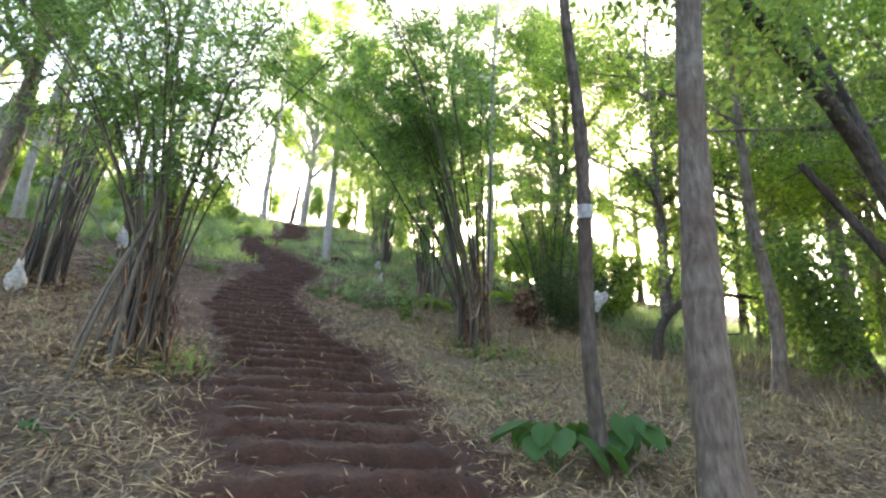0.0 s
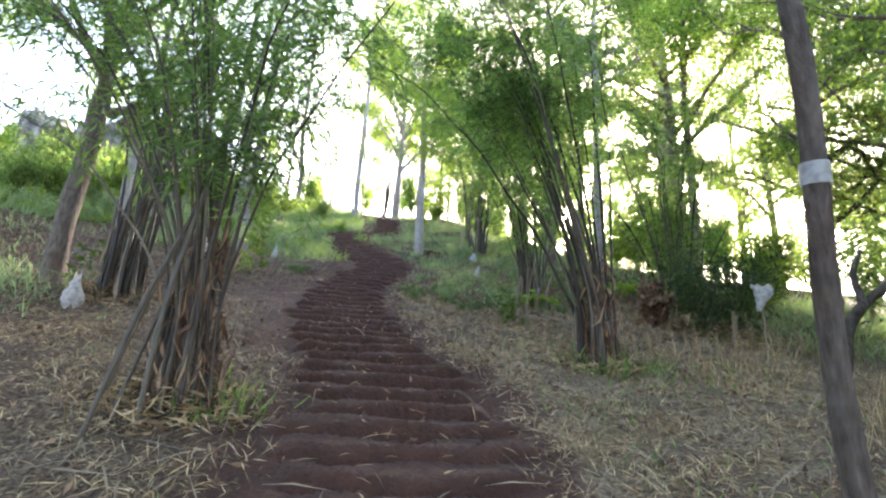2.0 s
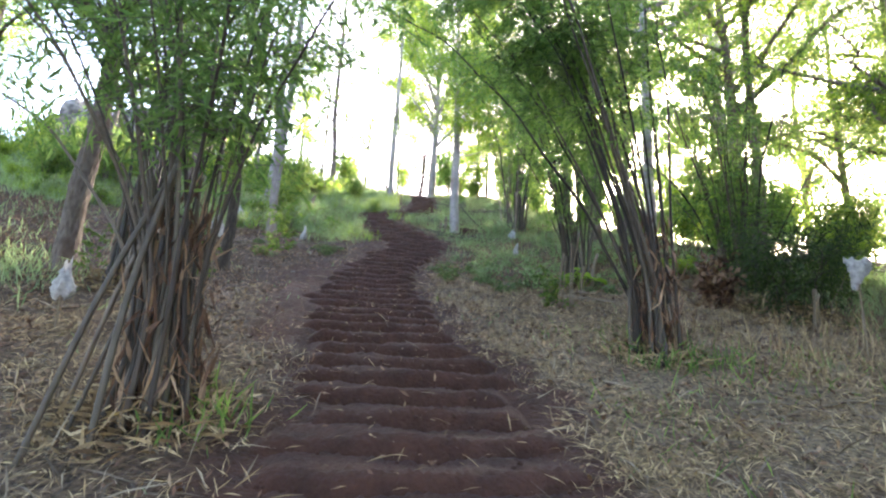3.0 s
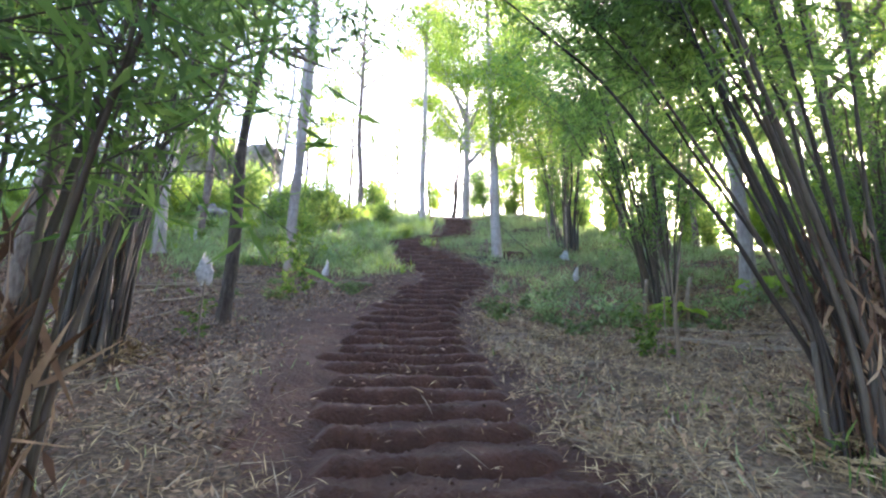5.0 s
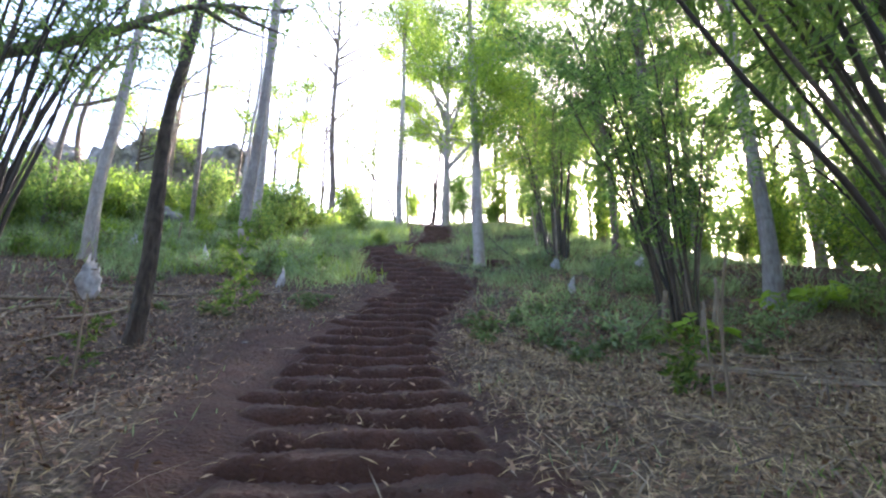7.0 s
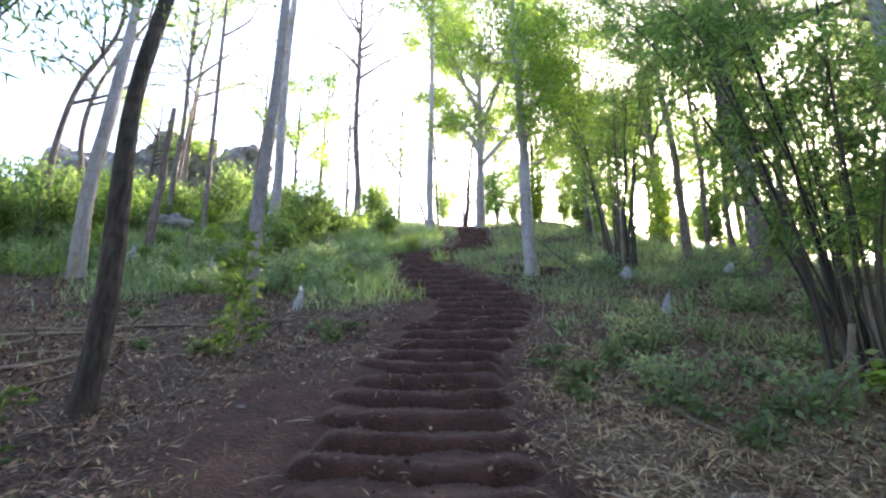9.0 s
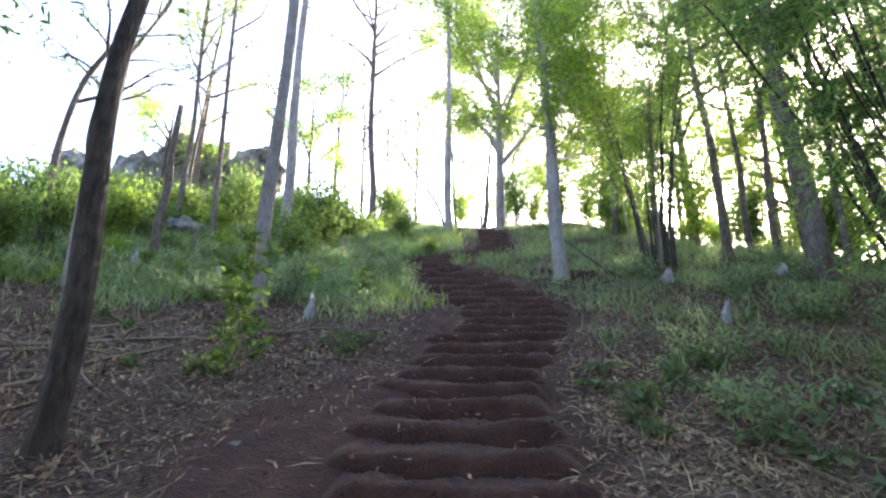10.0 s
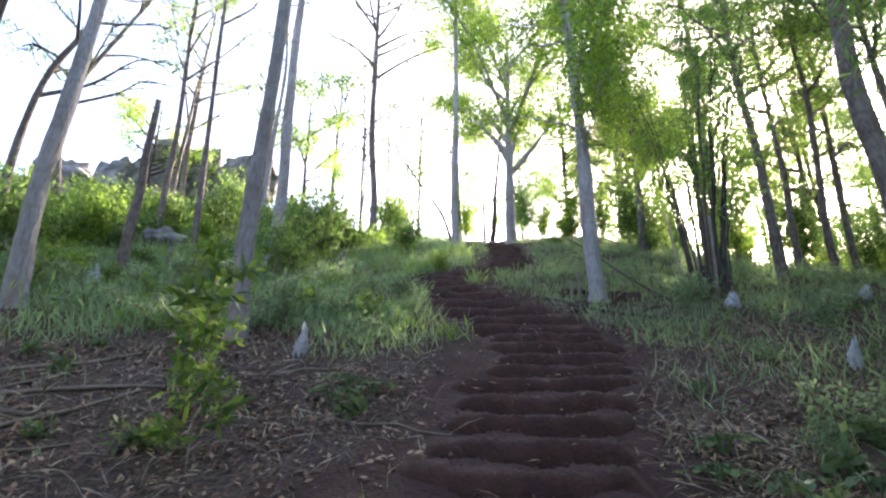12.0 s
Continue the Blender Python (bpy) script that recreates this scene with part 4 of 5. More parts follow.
# ---------- bushes ----------
bamboo_clump(6.65, 8.5, 81, "low dense thicket of dark young bamboo", 34, 0.38, 1.9, 0.45, (0, 0), 6, 8, 15, first=0.12, thick=0.008, stub_h=0.5, leaf=LEAF_DARK, width=0.6)
shrub("bush", 5.95, 9.3, 0.5, 0.9, 82, "dry brown bush beside the dark one", BROWN_LEAF, 900, 0.14, 10, "bush")
kinds = [shrub("shrub", -3.0 - 2 * i, 24.5, rng.uniform(1.0, 1.5), rng.uniform(0.9, 1.45), 90 + i, "bright green leafy shrub on the ridge", LEAF_SHRUB if i % 2 else LEAF_TREE, 2200, 0.11, 12, group="shrubs on the slope") for i in range(4)]
for i in range(85):
    if i < 62:
        x, y = rng.uniform(-16, 0.2), rng.uniform(19.5, 29.5)
    elif i < 70:
        x, y = rng.uniform(-15, -6.5), rng.uniform(17.5, 21)
    else:
        x, y = rng.uniform(4, 14), rng.uniform(22, 30)
    if path_side(x, y) < 1.6:
        continue
    s = rng.uniform(0.35, 1.15) * (0.7 if x > 0 else 1)
    c = copy_thing(kinds[i % 4], pose(x, y, float(ground_z(x, y)), 0, 0, rng.uniform(0, 360)))
    c.scale = (s, s, s * rng.uniform(0.6, 1.7))
low = [shrub("weed", 2.9 + 0.5 * i, 13.2, 0.42, 0.36, 100 + i, "low leafy green weed", WEED, 300, 0.06, 6, "plant", "weeds beside the path") for i in range(3)]
for i in range(126):
    if i < 46:
        x, y = rng.uniform(2.4, 8), rng.uniform(10.6, 19)
    else:
        x, y = rng.uniform(-9, 0.4), rng.uniform(15.8, 21)
    if path_side(x, y) < 1.35 or math.hypot(x - 3.6, y - 13.6) < 1.1:
        continue
    s = rng.uniform(0.6, 1.5)
    c = copy_thing(low[i % 3], pose(x, y, float(ground_z(x, y)), 0, 0, rng.uniform(0, 360)))
    c.scale = (s, s, s)

herb = [shrub("herb", -2.2 - 1.3 * i, 17.2 + 0.8 * i, 0.38, 0.62 + 0.12 * i, 440 + i, "leafy yellow-green herb among the grass", (LEAF_SHRUB, SAPLING_LEAF, WEED)[i], 420, 0.085, 8, "plant", "herbs on the slope") for i in range(3)]
for i in range(150):
    x, y = rng.uniform(-11, 0.6), 15.9 + 9.0 * rng.uniform(0, 1) ** 1.3
    if path_side(x, y) < 1.5 or (x > -1.2 and y > 19.6):
        continue
    s = rng.uniform(0.4, 0.95)
    c = copy_thing(herb[i % 3], pose(x, y, float(ground_z(x, y)), 0, 0, rng.uniform(0, 360)))
    c.scale = (s, s, s * rng.uniform(0.7, 1.3))

patch = [shrub("ground_plant", 2.0 + 0.5 * i, 12.2 + 0.4 * i, 0.3, 0.2, 420 + i, "low dark green plant with lobed leaves", GROUND_LEAF, 110, 0.1, 6, "plant", "low plants beside the steps") for i in range(3)]
for i in range(44):
    x, y = (rng.uniform(1.5, 5.0), rng.uniform(10.2, 14.8)) if i < 30 else (rng.uniform(-4.5, -0.4), rng.uniform(12.3, 16.5))
    if path_side(x, y) < 1.4 or math.hypot(x - 3.6, y - 13.6) < 1.1:
        continue
    s = rng.uniform(0.4, 0.9)
    c = copy_thing(patch[i % 3], pose(x, y, float(ground_z(x, y)), 0, 0, rng.uniform(0, 360)))
    c.scale = (s, s, s)


def sapling(x, y, h, seed, label, spread=0.16, big=1.0):
    """A thin upright sapling with whorls of pointed leaves."""
    rng = np.random.default_rng(seed)
    t = thing("sapling", x, y, float(ground_z(x, y)), label, "sapling", "saplings")
    g = Geo()
    line = smooth_line([(0, 0, -0.08), (rng.normal(0, 0.03), 0, h * 0.5), (rng.normal(0, 0.06), 0, h)], 0.08)
    tube(g, line, np.linspace(0.009, 0.003, len(line)), 6)
    part("stem", g, TWIG, t)
    for k in np.linspace(0.18, 1, int(10 + 10 * h)):
        p = line[int(k * (len(line) - 1))]
        g = Geo()
        a = rng.uniform(0, 6.3)
        d = np.array([math.cos(a), math.sin(a), 0.35])
        e = p + d * spread * rng.uniform(0.7, 1.4)
        tube(g, np.array([p, (p + e) / 2 + (0, 0, 0.02), e]), 0.003, 4, cap=False)
        n = 18
        u = rng.uniform(0.25, 1.1, n)[:, None]
        leaves(g, p + (e - p) * u, d * 0.8 + rng.normal(0, 0.6, (n, 3)) + (0, 0, -0.25), big * rng.uniform(0.04, 0.085, n), big * rng.uniform(0.014, 0.028, n), rng)
        part("leaf_spray", g, SAPLING_LEAF, t)
    return t


sapling(-1.6, 12.76, 1.45, 110, "upright green sapling beside the path", 0.26, 2.1)
sapling(-1.9, 13.6, 0.9, 111, "young green sapling in leaf litter", 0.2, 1.3)
sapling(-1.0, 16.6, 0.55, 112, "bushy young sapling at the path edge")
sapling(-2.35, 10.4, 0.55, 113, "small sapling beside a stake")
sapling(3.38, 9.5, 0.55, 115, "small yellow-green sapling among dry litter", 0.2, 1.6)
sapling(-3.3, 9.0, 0.8, 118, "young yellow-green sapling near bamboo")


def broad_plant(x, y, seed, label, n=8, size=0.16, h=0.3, spread=0.4, leaf=BROADLEAF):
    """A plant of large heart-shaped leaves on thin stalks."""
    rng = np.random.default_rng(seed)
    t = thing("broadleaf_plant", x, y, float(ground_z(x, y)), label, "plant")
    for i in range(n):
        a = 6.283 * i / n + rng.uniform(-0.3, 0.3)
        d = np.array([math.cos(a), math.sin(a), 0.0])
        top = d * spread * rng.uniform(0.35, 1.0) + (0, 0, h * rng.uniform(0.5, 1.1))
        stalk = Geo()
        tube(stalk, smooth_line([(0, 0, -0.05), top * 0.5 + (0, 0, 0.08), top], 0.06), 0.005, 5)
        stalk = part("stalk", stalk, leaf, t)
        s = size * rng.uniform(0.75, 1.25)
        u = np.linspace(0, 1, 7)
        wid = 0.5 * np.interp(u, (0, 0.15, 0.4, 0.75, 1), (0.45, 0.95, 1.0, 0.6, 0.02))
        tilt = rng.uniform(-1.5, -0.4) if size > 0.2 else rng.uniform(-0.5, 0.1)
        fwd = unit(d + (0, 0, tilt) + rng.normal(0, 0.15, 3))
        side = unit(np.cross(fwd, (0, 0, 1)))
        nrm = np.cross(side, fwd)
        rows = []
        for uu, ww in zip(u, wid):
            mid = top + fwd * s * (uu - 0.15) - nrm * s * 0.18 * uu**2
            rows.append([mid + side * s * ww * k + nrm * s * (0.14 * abs(k) - (0.05 if uu == 0 else 0)) - (fwd * s * 0.1 * abs(k) if uu == 0 else 0) for k in (-1, -0.5, 0, 0.5, 1)])
        g = Geo()
        i2, j2 = np.meshgrid(np.arange(6), np.arange(4), indexing="ij")
        g.add(np.array(rows), np.stack([i2 * 5 + j2, i2 * 5 + j2 + 1, (i2 + 1) * 5 + j2 + 1, (i2 + 1) * 5 + j2], -1))
        part("leaf", g, leaf, stalk)
    return t


broad_plant(2.4, 2.75, 121, "low plant with large heart-shaped green leaves", 11, 0.24, 0.32, 0.4)
broad_plant(3.02, 2.72, 122, "low plant with large green leaves at a tree foot", 9, 0.24, 0.38, 0.3)
broad_plant(-0.92, 3.12, 123, "tiny seedling with dark green leaves", 3, 0.09, 0.12, 0.08)
for x, y, k in ((4.4, 11.15, 0), (6.95, 12.25, 1), (7.25, 12.5, 2), (6.4, 12.2, 3)):
    broad_plant(x, y, 126 + k, "yellow-green leafy plant at a tree foot", 16, 0.17, 0.36, 0.34, LEAF_SHRUB)
for i, (x, y) in enumerate(((1.75, 12.7), (2.1, 12.5), (1.95, 13.0), (2.5, 12.4), (2.45, 11.3), (2.65, 11.0), (-0.85, 14.3), (-0.6, 14.1), (-0.95, 14.0))):
    broad_plant(x, y, 130 + i, "ground plant with green lobed leaves", 12, 0.075, 0.11, 0.24, GROUND_LEAF)

# ---------- bags on stakes ----------
seedling_bag(-1.98, 9.75, 0.93, 141, "white plastic bag tied on a mossy stake", 0.1, 0.3)
seedling_bag(-1.5, 15.05, 0.22, 142, "white plastic bag over a low stake", 0.07, 0.3)
seedling_bag(-3.68, 17.0, 0.26, 143, "white plastic bag over a short stake in grass", 0.1, 0.3)
seedling_bag(3.85, 14.05, 0.27, 144, "white plastic bag over a short stake in weeds", 0.062, 0.24)
seedling_bag(-2.41, 6.84, 0.47, 145, "white plastic bag on a stake behind bamboo", 0.1, 0.3)
seedling_bag(5.68, 6.42, 0.95, 146, "white plastic bag tied on a tall stake", 0.12, 0.3, wide_top=True)
seedling_bag(4.45, 16.95, 0.2, 147, "pale plastic bag among weeds", 0.1, 0.22)
seedling_bag(6.6, 17.1, 0.2, 148, "pale plastic bag among weeds", 0.1, 0.22)
seedling_bag(10.6, 9.95, 0.6, 149, "white plastic bag on a stake under trees", 0.12, 0.3)
seedling_bag(-5.6, 17.6, 0.3, 150, "pale plastic bag in tall weeds", 0.1, 0.25)

# ---------- boulders ----------
rock(-11.9, 30.2, 14.1, (1.1, 0.9, 2.0), 160, "weathered grey boulder on the ridge")
rock(-10.3, 30.5, 14.1, (0.95, 0.8, 2.0), 161, "upright grey boulder behind another")
rock(-8.1, 30.0, 13.9, (1.15, 0.8, 1.5), 162, "grey boulder behind the shrubs")
rock(-16.0, 30.0, 13.3, (1.6, 1.2, 1.8), 163, "large cracked grey boulder")
rock(-13.2, 29.6, 13.3, (1.2, 0.9, 1.9), 164, "jagged grey boulder leaning on another")
rock(-6.3, 30.3, 12.6, (0.6, 0.5, 0.8), 169, "low grey boulder on the ridge")
rock(-10.4, 25.2, 10.4, (0.8, 0.5, 0.55), 170, "dark mossy stone among shrubs")
rock(-7.3, 22.5, 8.9, (0.5, 0.4, 0.35), 165, "dark mossy stone among shrubs")
rock(-1.07, 11.54, 3.52, (0.09, 0.06, 0.035), 166, "small flat pale stone")
rock(2.55, 18.9, 6.55, (0.3, 0.25, 0.22), 167, "dark earthy stone at the path edge", SOIL)
rock(3.2, 18.3, 6.35, (0.35, 0.25, 0.22), 168, "dark rounded earthy stone by the path", SOIL)

# ---------- fallen stems ----------
FALLEN = [(3.65, 5.5, 4.75, 5.45, 0.0189, "dry bamboo stem"), (3.7, 5.35, 4.9, 5.6, 0.0135, "dry bamboo stem"), (3.75, 3.65, 4.75, 3.68, 0.0162, "dry bamboo stem"), (8.3, 8.6, 10.6, 8.7, 0.0675, "dark fallen log"),
          (8.4, 8.2, 9.6, 7.3, 0.054, "dark fallen log"), (3.7, 10.4, 5.6, 8.9, 0.0297, "split bamboo stem"), (3.4, 10.6, 5.3, 9.2, 0.0243, "split bamboo stem"), (4.0, 10.9, 6.2, 9.6, 0.027, "split bamboo stem"),
          (4.5, 9.6, 5.9, 9.0, 0.0216, "split bamboo stem"), (3.14, 7.65, 3.83, 8.61, 0.0189, "curved dry stem"), (3.83, 8.61, 4.64, 9.2, 0.0175, "curved dry stem"), (-4.4, 13.5, -2.3, 14.1, 0.0297, "dry branch"), (-3.6, 12.0, -2.6, 14.0, 0.027, "dry branch"),
          (-4.2, 14.3, -2.9, 15.2, 0.0243, "dry branch"), (-5.2, 13.0, -3.1, 13.4, 0.0338, "dry branch"), (-3.9, 12.6, -2.5, 12.9, 0.0189, "dry branch"), (-2.9, 8.9, -2.2, 9.5, 0.027, "grey dead branch"),
          (2.2, 17.9, 3.6, 16.6, 0.0405, "dead branch"), (1.9, 18.2, 2.6, 17.5, 0.027, "dead branch"), (2.4, 11.5, 2.7, 10.7, 0.027, "dead branch"), (-1.9, 20.9, -2.5, 20.5, 0.0405, "dead branch"),
          (-3.4, 11.2, -2.9, 12.4, 0.0203, "dry branch"), (-0.9, 13.6, 0.1, 13.4, 0.0135, "dry stem"), (1.9, 18.4, 2.9, 17.7, 0.045, "dark gnarled root"), (2.2, 17.5, 3.1, 18.2, 0.04, "dark gnarled root"), (2.5, 18.8, 3.5, 18.1, 0.05, "dark gnarled root"), (-3.6, 13.3, -2.4, 12.2, 0.02, "dry branch"), (-4.6, 12.4, -3.4, 14.4, 0.024, "dry branch"), (-1.9, 14.6, -0.9, 15.0, 0.018, "dry branch"), (-2.6, 9.2, -1.7, 8.6, 0.016, "dry branch"), (-3.0, 7.6, -2.0, 8.9, 0.02, "dry branch"), (3.4, 12.4, 4.4, 13.6, 0.02, "dry branch"), (2.9, 9.0, 4.2, 8.2, 0.016, "dry bamboo stem"), (4.6, 6.4, 6.0, 5.6, 0.016, "dry bamboo stem")]
for i, (x0, y0, x1, y1, r, what) in enumerate(FALLEN):
    stick(x0, y0, x1, y1, r, 170 + i, what + " lying on the ground", mat=TWIG if r < 0.035 else BARK_DARK)
stick(3.9, 17.6, 2.9, 20.4, 0.02, 199, "dark thin branch leaning over the slope", mat=BARK_DARK, lift=1.0)


def stake(x, y, h, r, seed, label, lean=0.05):
    rng = np.random.default_rng(seed)
    t = thing("stake", x, y, float(ground_z(x, y)), label, "stake", "stakes and cut stumps")
    g = Geo()
    tube(g, smooth_line([(0, 0, -0.12), (lean * 0.4, 0, h * 0.5), (rng.normal(lean, 0.04), rng.normal(0, 0.05), h)], 0.1), np.linspace(r, r * 0.8, 1)[0], 7, 0.08, rng)
    part("post", g, TWIG, t)
    return t


for i, (x, y, h, r) in enumerate(((6.5, 8.0, 0.55, 0.03), (6.62, 8.1, 0.45, 0.028), (6.4, 7.9, 0.5, 0.025), (4.0, 11.2, 0.7, 0.03), (4.6, 11.1, 0.75, 0.03), (4.3, 10.9, 0.5, 0.03), (2.3, 18.2, 0.4, 0.03),
                                  (2.5, 18.4, 0.55, 0.035), (2.75, 18.5, 0.5, 0.03), (2.95, 18.7, 0.9, 0.03), (-2.2, 20.8, 0.6, 0.04), (-2.3, 20.9, 0.5, 0.04), (-3.3, 19.5, 0.8, 0.03), (-5.2, 19.0, 0.7, 0.03),
                                  (3.47, 9.2, 1.1, 0.012), (3.55, 9.3, 1.3, 0.012), (3.4, 9.3, 0.9, 0.01))):
    stake(x, y, h, r, 210 + i, "thin dry upright stem" if r < 0.02 else "short cut wooden stump")


# ---------- litter and grass ----------
def scatter(n, x0, x1, y0, y1, keep, seed):
    rng = np.random.default_rng(seed)
    x, y = rng.uniform(x0, x1, n), rng.uniform(y0, y1, n)
    ok = rng.uniform(size=n) < keep(x, y)
    return x[ok], y[ok], rng


def patchy(x, y, k=1.0, ph=0.0):
    return 0.5 + 0.25 * (np.sin(1.7 * k * x + 0.9 * k * y + ph) + np.sin(2.3 * k * y - 1.1 * k * x + 2 * ph)) + 0.15 * np.sin(5.1 * k * x + ph) * np.sin(4.7 * k * y)


def surface(x, y):
    """The trodden surface: the ground, or the mean height of the steps on the path."""
    return np.where(path_side(x, y) < 0.9, hill(x, y) + 0.02, ground_z(x, y))


def lay(name, mat, n, box, keep, size, width, seed, label, rise=0.3):
    x, y, rng = scatter(n, *box, keep, seed)
    g = Geo()
    m = len(x)
    way = np.stack([rng.normal(size=m), rng.normal(size=m), rng.normal(0, rise, m)], -1)
    way[:, 2] += 0.33 * way[:, 1]
    face = np.array([0, -0.33, 0.94]) + rng.normal(0, 0.35, (m, 3))
    z = surface(x, y) + rng.uniform(0.004, 0.035, m)
    leaves(g, np.stack([x, y, z], -1), way, rng.uniform(*size, m), rng.uniform(*width, m), rng, 0.45, face)
    return tagged(new(name, g.mesh(name, mat)), label, "leaf litter", kind="stuff")


off_path = lambda x, y: np.clip((path_side(x, y) - 0.85) / 0.45, 0, 1) * (1 - 0.93 * np.clip(1.4 * bare_earth(x, y), 0, 1))
lay("straw_litter", STRAW, 330000, (-4.5, 7.0, 2, 16.5), lambda x, y: (0.009 + off_path(x, y) * np.clip(patchy(x, y) + 0.25, 0.1, 1) * np.clip(1.8 * patchy(x, y, 3.3, 0.4) - 0.1, 0.25, 1)) * np.clip((14.5 + 0.5 * np.clip(x, -3, 4) - y) / 6, 0.3, 1) * np.where((x < -0.3) & (y > 7.5) & (y < 11), 0.5, 1) * np.where(x < 0, np.where(y > 9.5, 0.3, 0.6), 1.0), (0.05, 0.2), (0.004, 0.0105), 301, "pale dry bamboo leaves strewn over the ground", 0.38)
lay("dry_leaf_litter", BROWN_LEAF, 250000, (-9, 9, 2.2, 21), lambda x, y: (0.03 + off_path(x, y)) * np.clip(patchy(x, y, 1.3, 1.0) + 0.2, 0.3, 1) * np.clip(1.8 * patchy(x, y, 3.7, 1.9) - 0.05, 0.2, 1) * np.clip((y - 4) / 5, 0.3, 1), (0.03, 0.1), (0.012, 0.04), 302, "curled brown dry leaves on the soil", 0.5)
lay("twig_litter", TWIG, 22000, (-8, 8, 2, 20), lambda x, y: 0.012 + off_path(x, y) * 0.9, (0.12, 0.55), (0.006, 0.014), 303, "thin dry twigs and straw scattered about")


def crumbs(n, box, keep, size, seed, label):
    """Small clods of earth, each a rough six-sided lump."""
    x, y, rng = scatter(n, *box, keep, seed)
    m = len(x)
    cube = np.array([(-1, -1, -1), (1, -1, -1), (1, 1, -1), (-1, 1, -1), (-1, -1, 1), (1, -1, 1), (1, 1, 1), (-1, 1, 1)], float)
    cube[4:, :2] *= 0.6
    r = (rng.uniform(0, 1, m) ** 2.5 * (size[1] - size[0]) + size[0])[:, None, None]
    a = rng.uniform(0, 6.3, m)
    v = cube[None] * r * rng.uniform(0.55, 1.25, (m, 8, 3)) * (1, 1, 0.7)
    v = np.stack([v[..., 0] * np.cos(a)[:, None] - v[..., 1] * np.sin(a)[:, None], v[..., 0] * np.sin(a)[:, None] + v[..., 1] * np.cos(a)[:, None], v[..., 2]], -1)
    v += np.stack([x, y, surface(x, y)], -1)[:, None]
    face = np.array([(0, 3, 2, 1), (4, 5, 6, 7), (0, 1, 5, 4), (1, 2, 6, 5), (2, 3, 7, 6), (3, 0, 4, 7)])
    g = Geo()
    g.add(v, (face[None] + 8 * np.arange(m)[:, None, None]).reshape(-1, 4))
    return tagged(new("soil_clods", g.mesh("soil_clods", SOIL)), label, "soil", kind="stuff")


crumbs(6000, (-2.5, 4.0, 2, 22), lambda x, y: np.clip(1.7 - path_side(x, y), 0, 1) * (0.3 + 0.7 * patchy(x, y, 2.0)), (0.004, 0.016), 321, "crumbs and clods of dark soil on the path")


def weeds(name, n, box, keep, hgt, wid, seed, label, mat=GRASS, tilt=0.45):
    x, y, rng = scatter(n, *box, keep, seed)
    m = len(x)
    g = Geo()
    z = surface(x, y) - 0.01
    way = np.stack([rng.normal(0, tilt, m), rng.normal(0, tilt, m), np.ones(m)], -1)
    lift = rng.uniform(0, 0.6, m)[:, None] * (rng.uniform(size=m) < 0.5)[:, None]
    h = rng.uniform(*hgt, m)
    at = np.stack([x, y, z], -1) + way * lift * h[:, None]
    leaves(g, at, way + rng.normal(0, 0.35, (m, 3)) * (lift > 0), h * np.where(lift[:, 0] > 0, 0.6, 1), rng.uniform(*wid, m), rng, 0.4)
    return tagged(new(name, g.mesh(name, mat)), label, "grass", kind="stuff")


clear = lambda x, y: np.clip((path_side(x, y) - 1.0) / 0.5, 0, 1)
weeds("grass", 140000, (-16, 0.9, 15, 30), lambda x, y: clear(x, y) * np.clip((y - 15.2 - 0.6 * np.sin(1.7 * x)) / 1.6, 0, 1) * np.clip(1.5 * patchy(x, y, 1.1, 0.5) - 0.05, 0.12, 1), (0.12, 0.45), (0.007, 0.022), 311, "soft grey-green grass and weeds on the slope")
weeds("grass", 105000, (1.2, 15, 9.5, 28), lambda x, y: clear(x, y) * 0.85 * np.clip((y - 13.8 - 0.6 * np.sin(2 * x) - 0.35 * np.maximum(x - 4, 0)) / 3.5, 0, 1) * (1 - np.exp(-((x - 2.6) ** 2 + (y - 17.6) ** 2) / 0.6)) * np.clip(1.4 * patchy(x, y, 1.2, 2.0) - 0.05, 0.05, 1), (0.08, 0.36), (0.007, 0.02), 312, "soft grey-green weeds beside the steps", WEED)
weeds("grass", 60000, (-13, -2.6, 6, 15.5), lambda x, y: np.clip((-x - 3.2 - 0.4 * np.sin(1.3 * y)) / 2.5, 0, 0.9) * np.clip((11.0 - y) / 2.5, 0.08, 1) * np.clip(patchy(x, y, 0.9, 1.5) + 0.1, 0, 1), (0.1, 0.4), (0.007, 0.022), 316, "soft green weeds among trees")
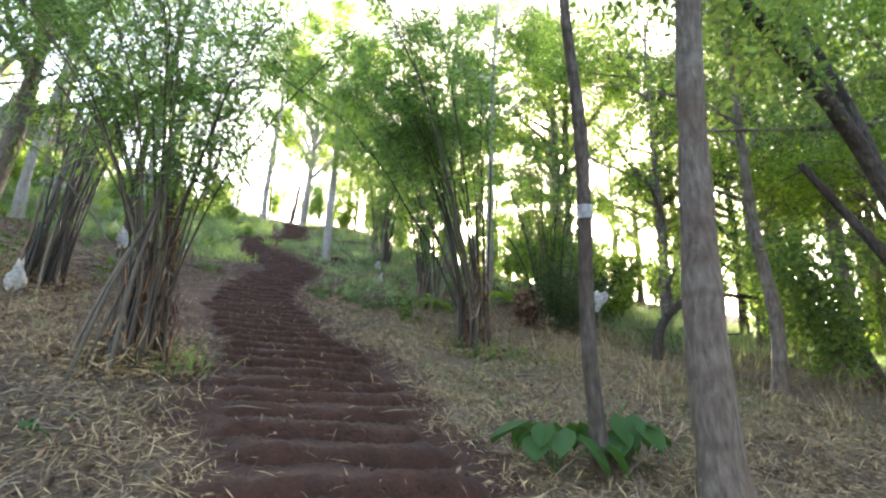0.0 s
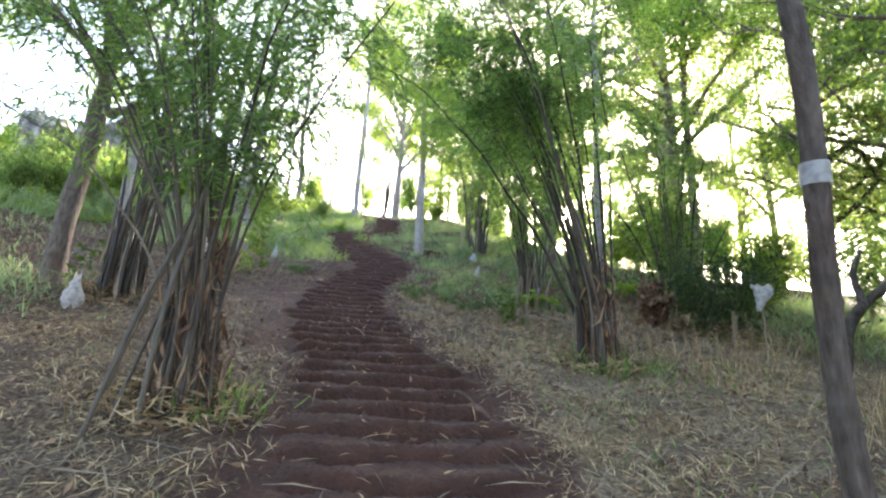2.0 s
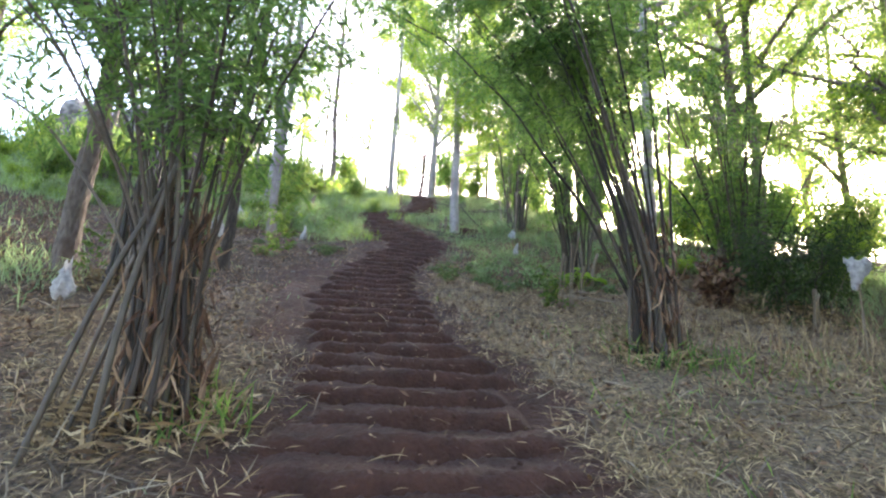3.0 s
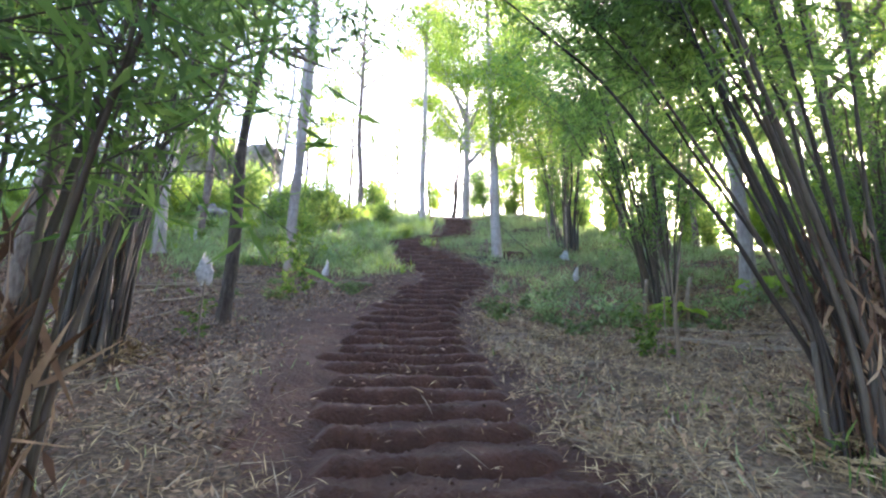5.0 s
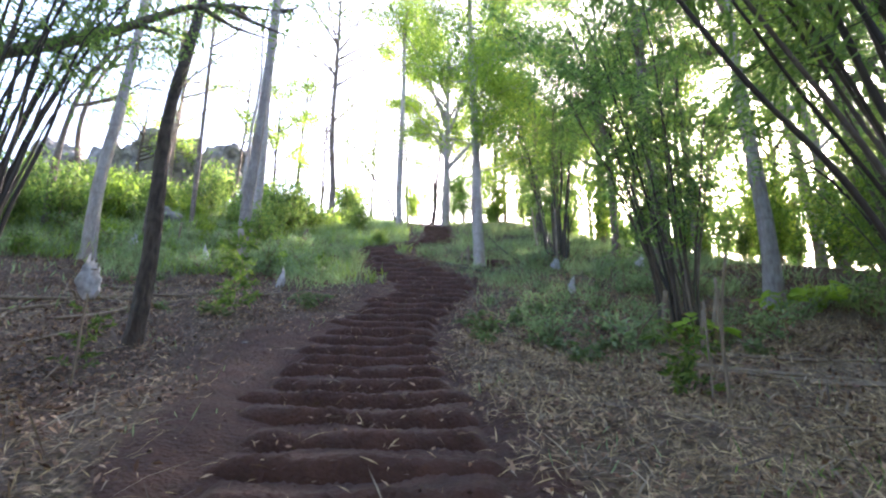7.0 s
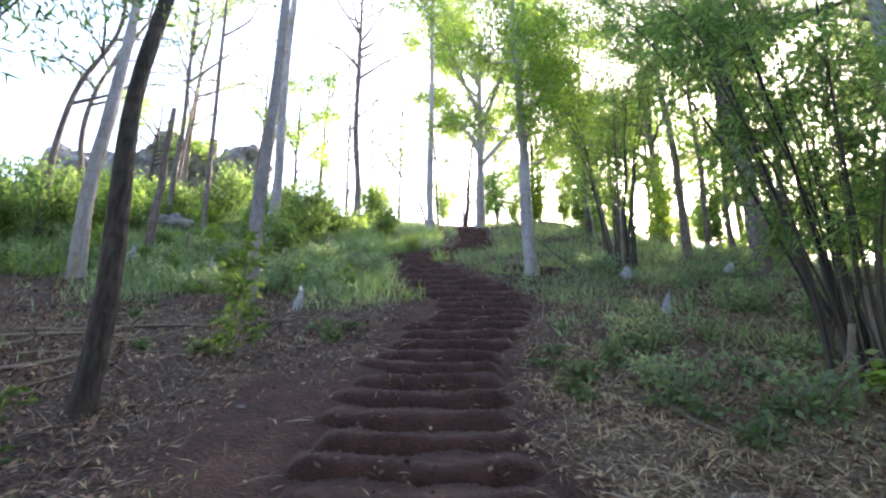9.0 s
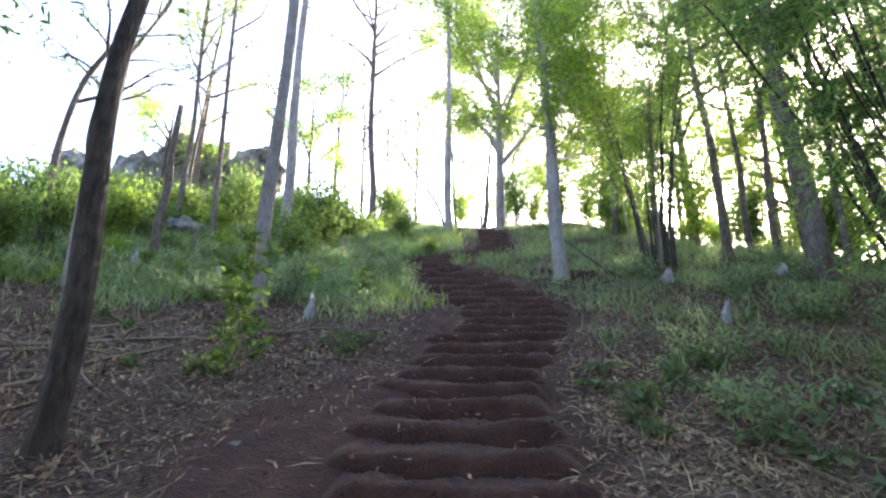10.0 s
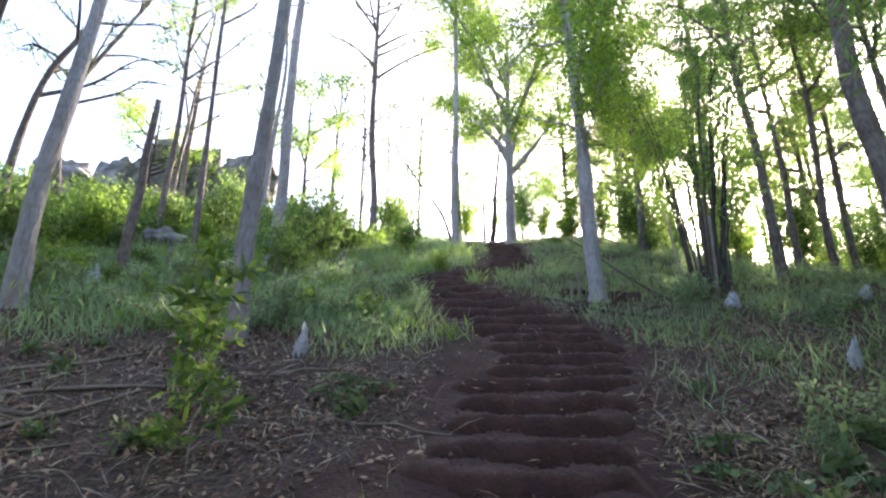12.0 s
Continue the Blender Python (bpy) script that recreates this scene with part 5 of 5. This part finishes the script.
weeds("grass", 16000, (-6, 9, 3, 16), lambda x, y: clear(x, y) * np.clip(patchy(x, y, 1.6, 3.0) - 0.62, 0, 1) * np.where(x < 0, 0.7, 1.6), (0.05, 0.2), (0.006, 0.014), 313, "thin tufts of grass in dry litter")
weeds("grass", 1000, (2.8, 4.4, 5.2, 7.2), lambda x, y: np.exp(-((x - 3.65) ** 2 + (y - 6.55) ** 2) / 0.2), (0.15, 0.4), (0.012, 0.02), 314, "fresh green shoots at a bamboo foot", LEAF_BAMBOO)
weeds("grass", 600, (-1.2, 0.3, 4.3, 5.6), lambda x, y: np.exp(-((x + 0.35) ** 2 + (y - 4.9) ** 2) / 0.06), (0.12, 0.35), (0.012, 0.02), 315, "fresh green shoots at a bamboo foot", LEAF_BAMBOO)
weeds("dry_grass", 5000, (4.2, 9.5, 3.2, 8.0), lambda x, y: np.clip(patchy(x, y, 1.4, 0.7) - 0.25, 0, 1), (0.2, 0.7), (0.004, 0.01), 317, "tall dry straw-coloured grass stalks", STRAW, 0.25)

weeds("grass", 26000, (-12, 1.0, 15.8, 25), lambda x, y: clear(x, y) * np.clip(patchy(x, y, 1.3, 2.6) - 0.45, 0, 1) * 2, (0.15, 0.5), (0.012, 0.03), 318, "taller yellow-green weeds in patches on the slope", LEAF_SHRUB)
weeds("grass", 16000, (2.2, 9, 12.5, 22), lambda x, y: clear(x, y) * np.clip(patchy(x, y, 1.5, 4.1) - 0.45, 0, 1) * 2, (0.12, 0.45), (0.008, 0.02), 319, "feathery pale green weeds beside the steps", GRASS, 0.7)
weeds("grass", 6000, (2.3, 8, 2.6, 8.2), lambda x, y: clear(x, y) * np.clip(patchy(x, y, 1.1, 5.2) - 0.35, 0, 1), (0.06, 0.26), (0.005, 0.012), 322, "thin green grass scattered in dry litter", LEAF_BAMBOO, 0.6)
weeds("grass", 14000, (7.2, 14, 5.5, 13), lambda x, y: np.clip(patchy(x, y, 0.9, 0.3) + 0.15, 0, 1), (0.15, 0.5), (0.008, 0.02), 323, "rough green grass under the trees", GRASS, 0.5)
